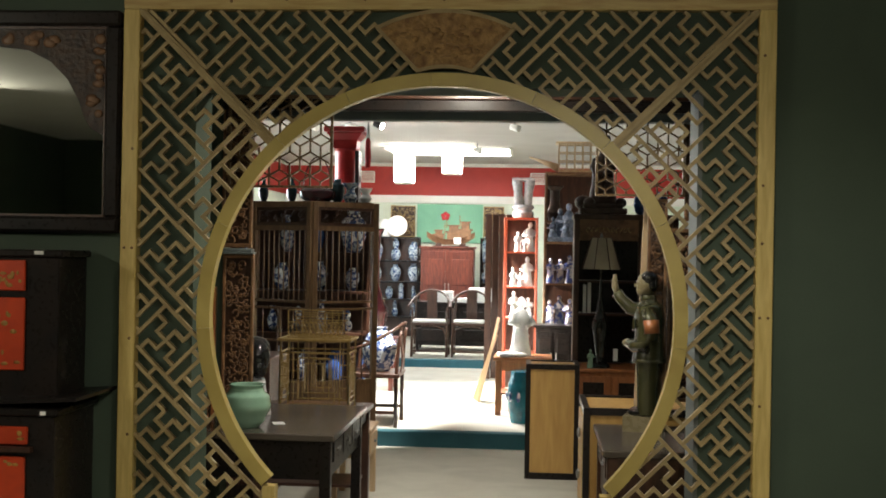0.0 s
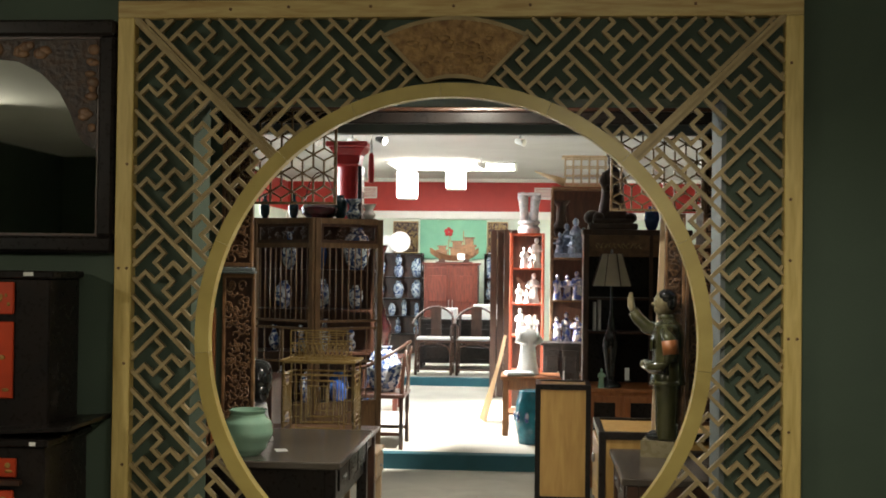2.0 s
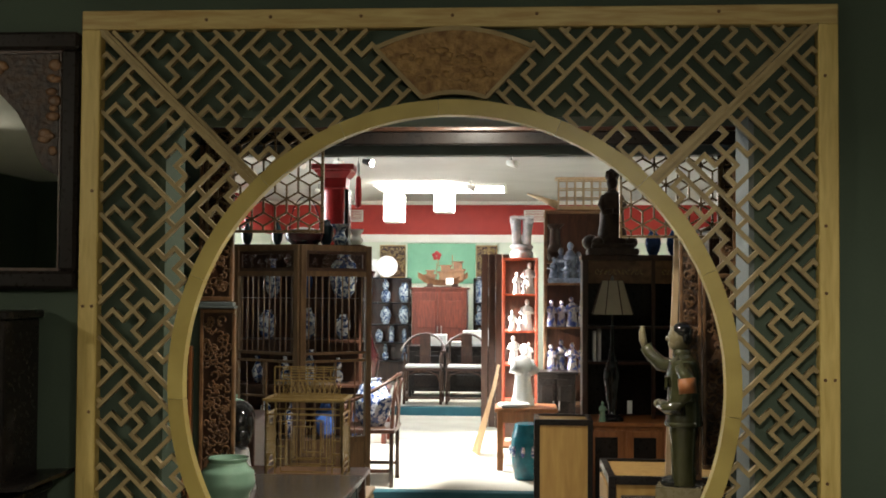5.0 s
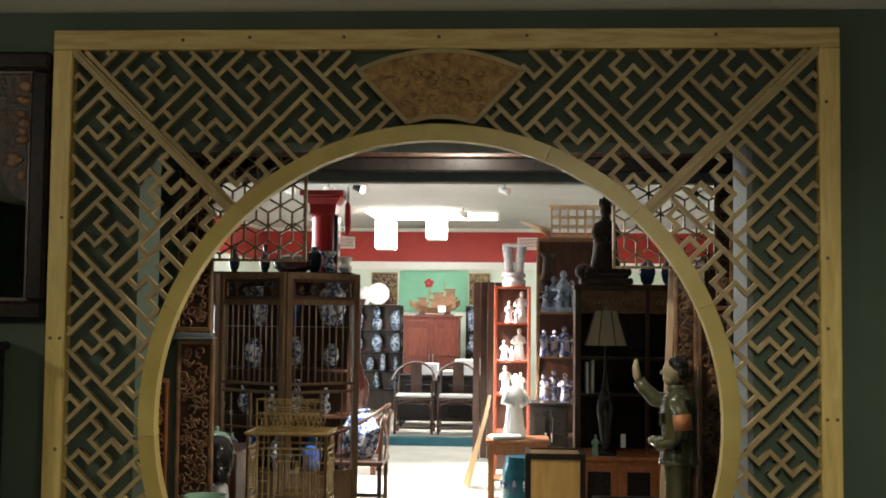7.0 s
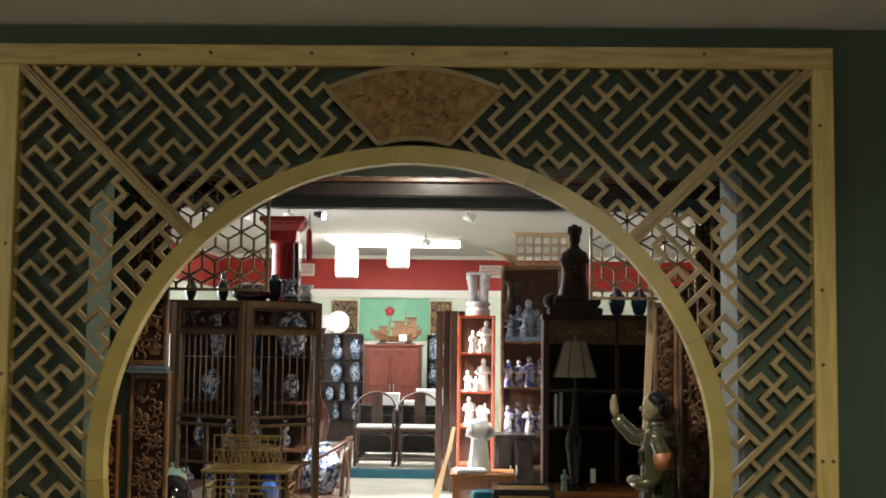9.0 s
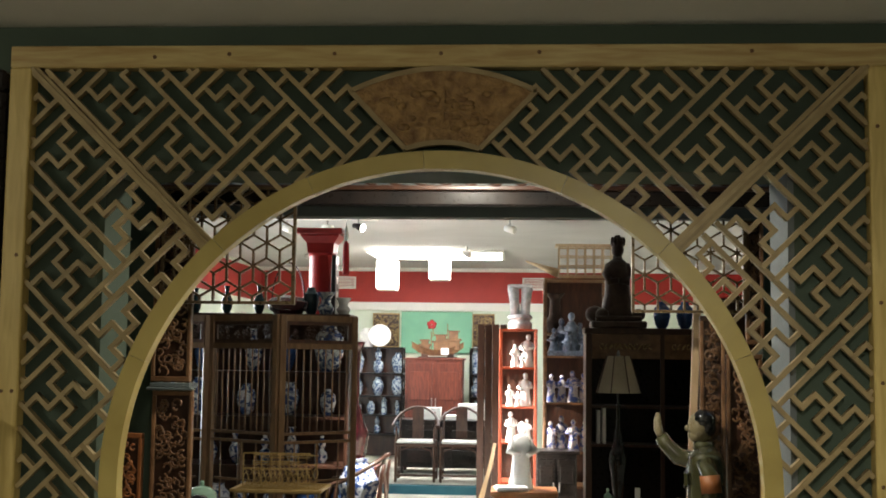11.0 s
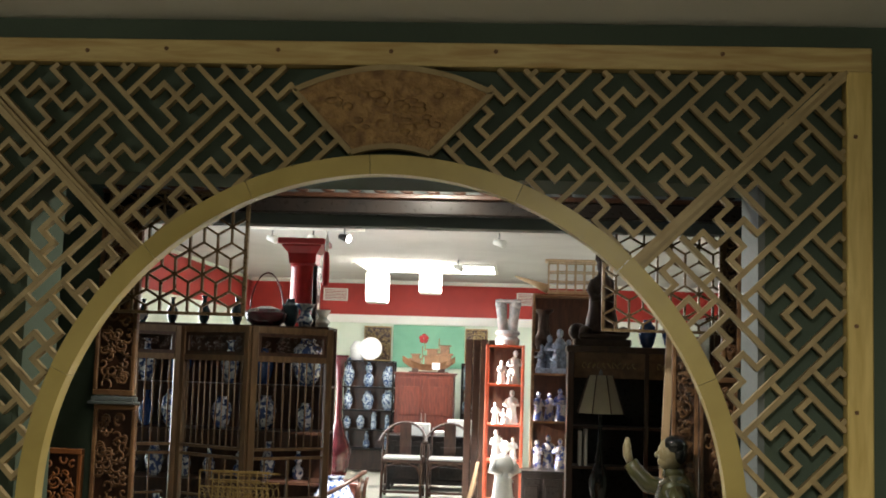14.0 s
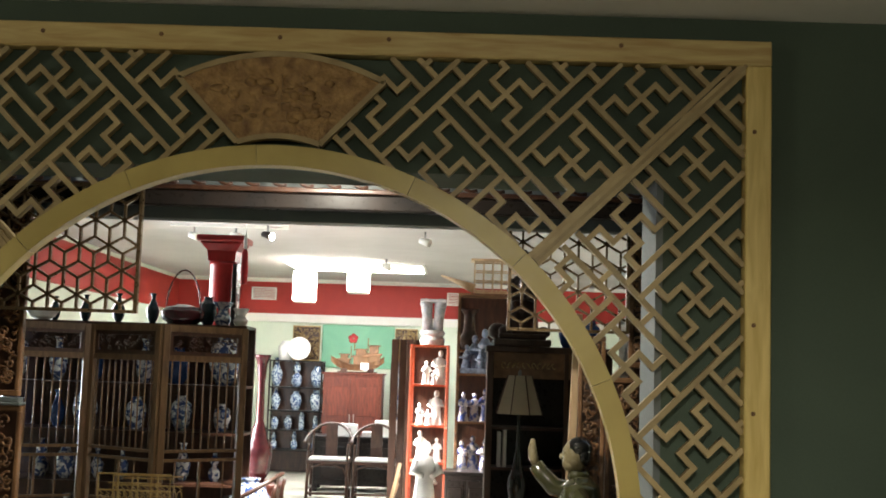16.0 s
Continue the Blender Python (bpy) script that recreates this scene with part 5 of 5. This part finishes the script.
part("deck", bm, LIGHTWOOD, boat)
bm = bmesh.new()
tube(bm, [(-0.2, 0, 0.06), (-0.35, 0, 0.12), (-0.55, 0, 0.19)], [0.05, 0.03, 0.008], 8)
part("prow", bm, LIGHTWOOD, boat)
for y in (-0.11, 0.11):
    bm = bmesh.new()
    for k in range(8):
        x = -0.2 + 0.65 * k / 7
        bar(bm, (x, y, 0.03), (x, y, 0.34), 0.012)
    for z in (0.04, 0.14, 0.24, 0.34):
        bar(bm, (-0.2, y, z), (0.45, y, z), 0.012)
    part("lattice_wall", bm, LIGHTWOOD, boat)
part("roof", boxes((-0.24, 0.49, -0.14, 0.14, 0.345, 0.365), bevel=0.004), LIGHTWOOD, boat)

cabinet_doors("low_chest", "small dark brown chest in front of the shelf", 0.46, 0.86, 8.05, 8.42, P1, 0.94, BLACKWOOD)

dk = thing("dark_screen", "tall dark wooden screen standing edge on", "screen", (-0.03, 9.9, P1))
for k in range(4):
    part("panel", boxes((-0.16 + 0.085 * k, -0.08 + 0.085 * k, -0.1 + 0.1 * (k % 2), -0.06 + 0.1 * (k % 2), 0, 2.1), bevel=0.006), DARKWOOD, dk)

stand = table("orange_stand", "orange brown wooden stand with lower shelf", 0.04, 0.62, 6.45, 6.95, 0.71, ORANGEWOOD, ORANGEWOOD, 0.1, P1)
figurine("large white porcelain robed statue on a stand", PORCELAIN, (0.3, 6.75, 0.71), 0.6, 77)
solid("folded_cloth", boxes((-0.14, 0.14, -0.1, 0.1, 0, 0.04), bevel=0.012), PAPER, "white folded cloth on the stand", "cloth", (0.22, 6.58, 0.71), rz=10)
drum = thing("drum_stool", "teal glazed ceramic garden stool", "stool", (0.345, 6.05, P1))
part("barrel", lathe(smooth_profile([(0.12, 0), (0.125, 0.03), (0.15, 0.15), (0.155, 0.25), (0.15, 0.35), (0.125, 0.46), (0.12, 0.485)]), 28), TEALGLAZE, drum)
for k in range(10):
    bm = bmesh.new()
    a = k * math.pi / 5
    ball(bm, (0.15 * math.cos(a), 0.15 * math.sin(a), 0.25), 0.022, 0.022, 0.05, seg=8)
    part("floral_boss", bm, BLUEWHITE, drum)
for k in range(3):
    bm = bmesh.new()
    bar(bm, (-0.14 - 0.03 * k, 7.4 + 0.1 * k, P1 + 0.012), (0.06 - 0.015 * k, 7.42 + 0.14 * k, 1.05 - 0.1 * k), 0.07, 0.03, (1, 0, 0.2))
    solid("leaning_board", bm, LIGHTWOOD, "pale wooden board leaning beside the display shelf", "board", group="leaning boards")

# hutch with the lamp
hutch = thing("hutch", "dark wooden hutch with orange wood lower doors", "cabinet", (1.13, 4.95, 0))
part("base", boxes((-0.37, 0.5, -0.35, 0.25, 0.0, 0.77), bevel=0.006), ORANGEWOOD, hutch)
part("base_top", boxes((-0.38, 0.52, -0.37, 0.26, 0.77, 0.8), bevel=0.005), ORANGEWOOD, hutch)
for a, b in ((-0.34, -0.07), (-0.05, 0.22), (0.24, 0.48)):
    d = part("door", boxes((a, b, -0.365, -0.35, 0.1, 0.74), bevel=0.004), ORANGEWOOD, hutch)
    part("door_panel", boxes((a + 0.05, b - 0.05, -0.37, -0.364, 0.15, 0.69)), BLACKWOOD, d, "dark recessed door panel")
for x in (-0.37, 0.46):
    part("side_post", boxes((x, x + 0.045, -0.05, 0.25, 0.8, 2.07), bevel=0.004), DARKWOOD, hutch)
part("crown", boxes((-0.38, 0.52, -0.06, 0.26, 2.04, 2.085), bevel=0.006), DARKWOOD, hutch)
part("top_panel", boxes((-0.325, 0.46, -0.045, -0.02, 1.86, 2.04), bevel=0.004), BROWN, hutch)
part("back", boxes((-0.325, 0.46, 0.23, 0.25, 0.8, 2.04)), BLACKWOOD, hutch)
part("door_stile", boxes((0.17, 0.2, -0.055, -0.03, 0.8, 2.04), bevel=0.003), DARKWOOD, hutch)
for a, b in ((-0.325, 0.17), (0.2, 0.46)):
    bm = bmesh.new()
    for k in range(int((b - a - 0.1) / 0.035)):
        cx = a + 0.07 + 0.035 * k
        tube(bm, [(cx + 0.014 * math.cos(t), -0.048, 1.95 + 0.02 * math.sin(t + k)) for t in (0, 1, 2, 3, 4, 5)], 0.004, 5)
    part("carved_insert", bm, BRASS, hutch, "gilt carved insert")
for z in (1.22, 1.5):
    part("shelf_board", boxes((-0.325, 0.46, 0.0, 0.23, z, z + 0.02)), DARKWOOD, hutch)
lampb = thing("table_lamp", "table lamp with a cream panelled bell shade", "lamp", (0.98, 4.72, 0.8))
part("base", lathe(smooth_profile([(0.09, 0), (0.085, 0.02), (0.03, 0.06), (0.05, 0.2), (0.07, 0.35), (0.03, 0.5), (0.015, 0.6), (0.012, 0.84)]), 18), BLACKGLAZE, lampb)
bm = bmesh.new()
ring0, ring1 = [], []
for k in range(8):
    a = (k + 0.5) * math.pi / 4
    ring0.append(bm.verts.new((0.165 * math.cos(a), 0.165 * math.sin(a), 0.82)))
    ring1.append(bm.verts.new((0.085 * math.cos(a), 0.085 * math.sin(a), 1.08)))
for k in range(8):
    bm.faces.new((ring0[k], ring0[(k + 1) % 8], ring1[(k + 1) % 8], ring1[k]))
bmesh.ops.solidify(bm, geom=bm.faces, thickness=0.004)
part("shade", bm, SHADE, lampb)
for k in range(8):
    a = (k + 0.5) * math.pi / 4
    bm = bmesh.new()
    bar(bm, (0.168 * math.cos(a), 0.168 * math.sin(a), 0.82), (0.088 * math.cos(a), 0.088 * math.sin(a), 1.08), 0.006, 0.006, (0, 0, 1))
    part("shade_rib", bm, DARKWOOD, lampb)
part("finial", lathe(smooth_profile([(0.01, 1.06), (0.012, 1.1), (0.005, 1.12)]), 8), METAL, lampb)
for x, h in ((0.86, 0.24), (0.9, 0.26)):
    solid("book", boxes((-0.012, 0.012, -0.07, 0.07, 0, h), bevel=0.002), PAPER, "pale upright book inside the dark hutch", "book", (x, 5.05, 1.24), group="books in the hutch")
solid("price_tag", boxes((-0.018, 0.018, -0.002, 0.002, -0.05, 0.05)), PAPER, "white paper price tag hanging in the hutch", "price tag", (1.1, 4.58, 0.92))
figurine("small glazed figurine on the hutch", CELADON, (0.9, 4.66, 0.8), 0.16, 5)
bm = boxes((-0.2, 0.2, -0.16, 0.16, 0, 0.05), (-0.17, 0.17, -0.14, 0.14, 0.05, 0.09), bevel=0.01)
for sx in (-1, 1):
    tube(bm, [(sx * 0.06, 0, 0.47), (sx * 0.085, -0.02, 0.4), (sx * 0.06, -0.06, 0.34), (0, -0.075, 0.35)], [0.03, 0.034, 0.03, 0.022], 9)
for dx, dy, rr in ((-0.17, -0.02, 0.07), (-0.12, -0.08, 0.05), (0.15, -0.04, 0.05)):
    ball(bm, (dx, dy, 0.1), rr, rr, rr * 0.9, seg=10)
lathe(smooth_profile([(0.13, 0.09), (0.115, 0.16), (0.095, 0.28), (0.09, 0.4), (0.075, 0.48), (0.035, 0.52), (0.034, 0.54)]), 18, bm, sy=0.8)
ball(bm, (0, -0.008, 0.58), 0.046, 0.05, 0.06)
lathe(smooth_profile([(0.048, 0.605), (0.056, 0.625), (0.05, 0.66), (0.03, 0.675), (0.02, 0.69)]), 14, bm)
for k in range(5):
    a = -math.pi / 2 + (k - 2) * 0.5
    ball(bm, (0.05 * math.cos(a), 0.05 * math.sin(a), 0.645), 0.014, 0.01, 0.032, seg=7)
solid("dark_statue", bm, DARKBRONZE, "tall dark bronze seated statue on the hutch", "statue", (1.0, 5.0, 2.085))
for x in (1.33, 1.5):
    vase("blue_jar", "dark blue glazed jar on top of the hutch", VASE_B, BLUEGLAZE, (x, 5.05, 2.085), 16, scale=0.65, group="blue jars on the hutch")
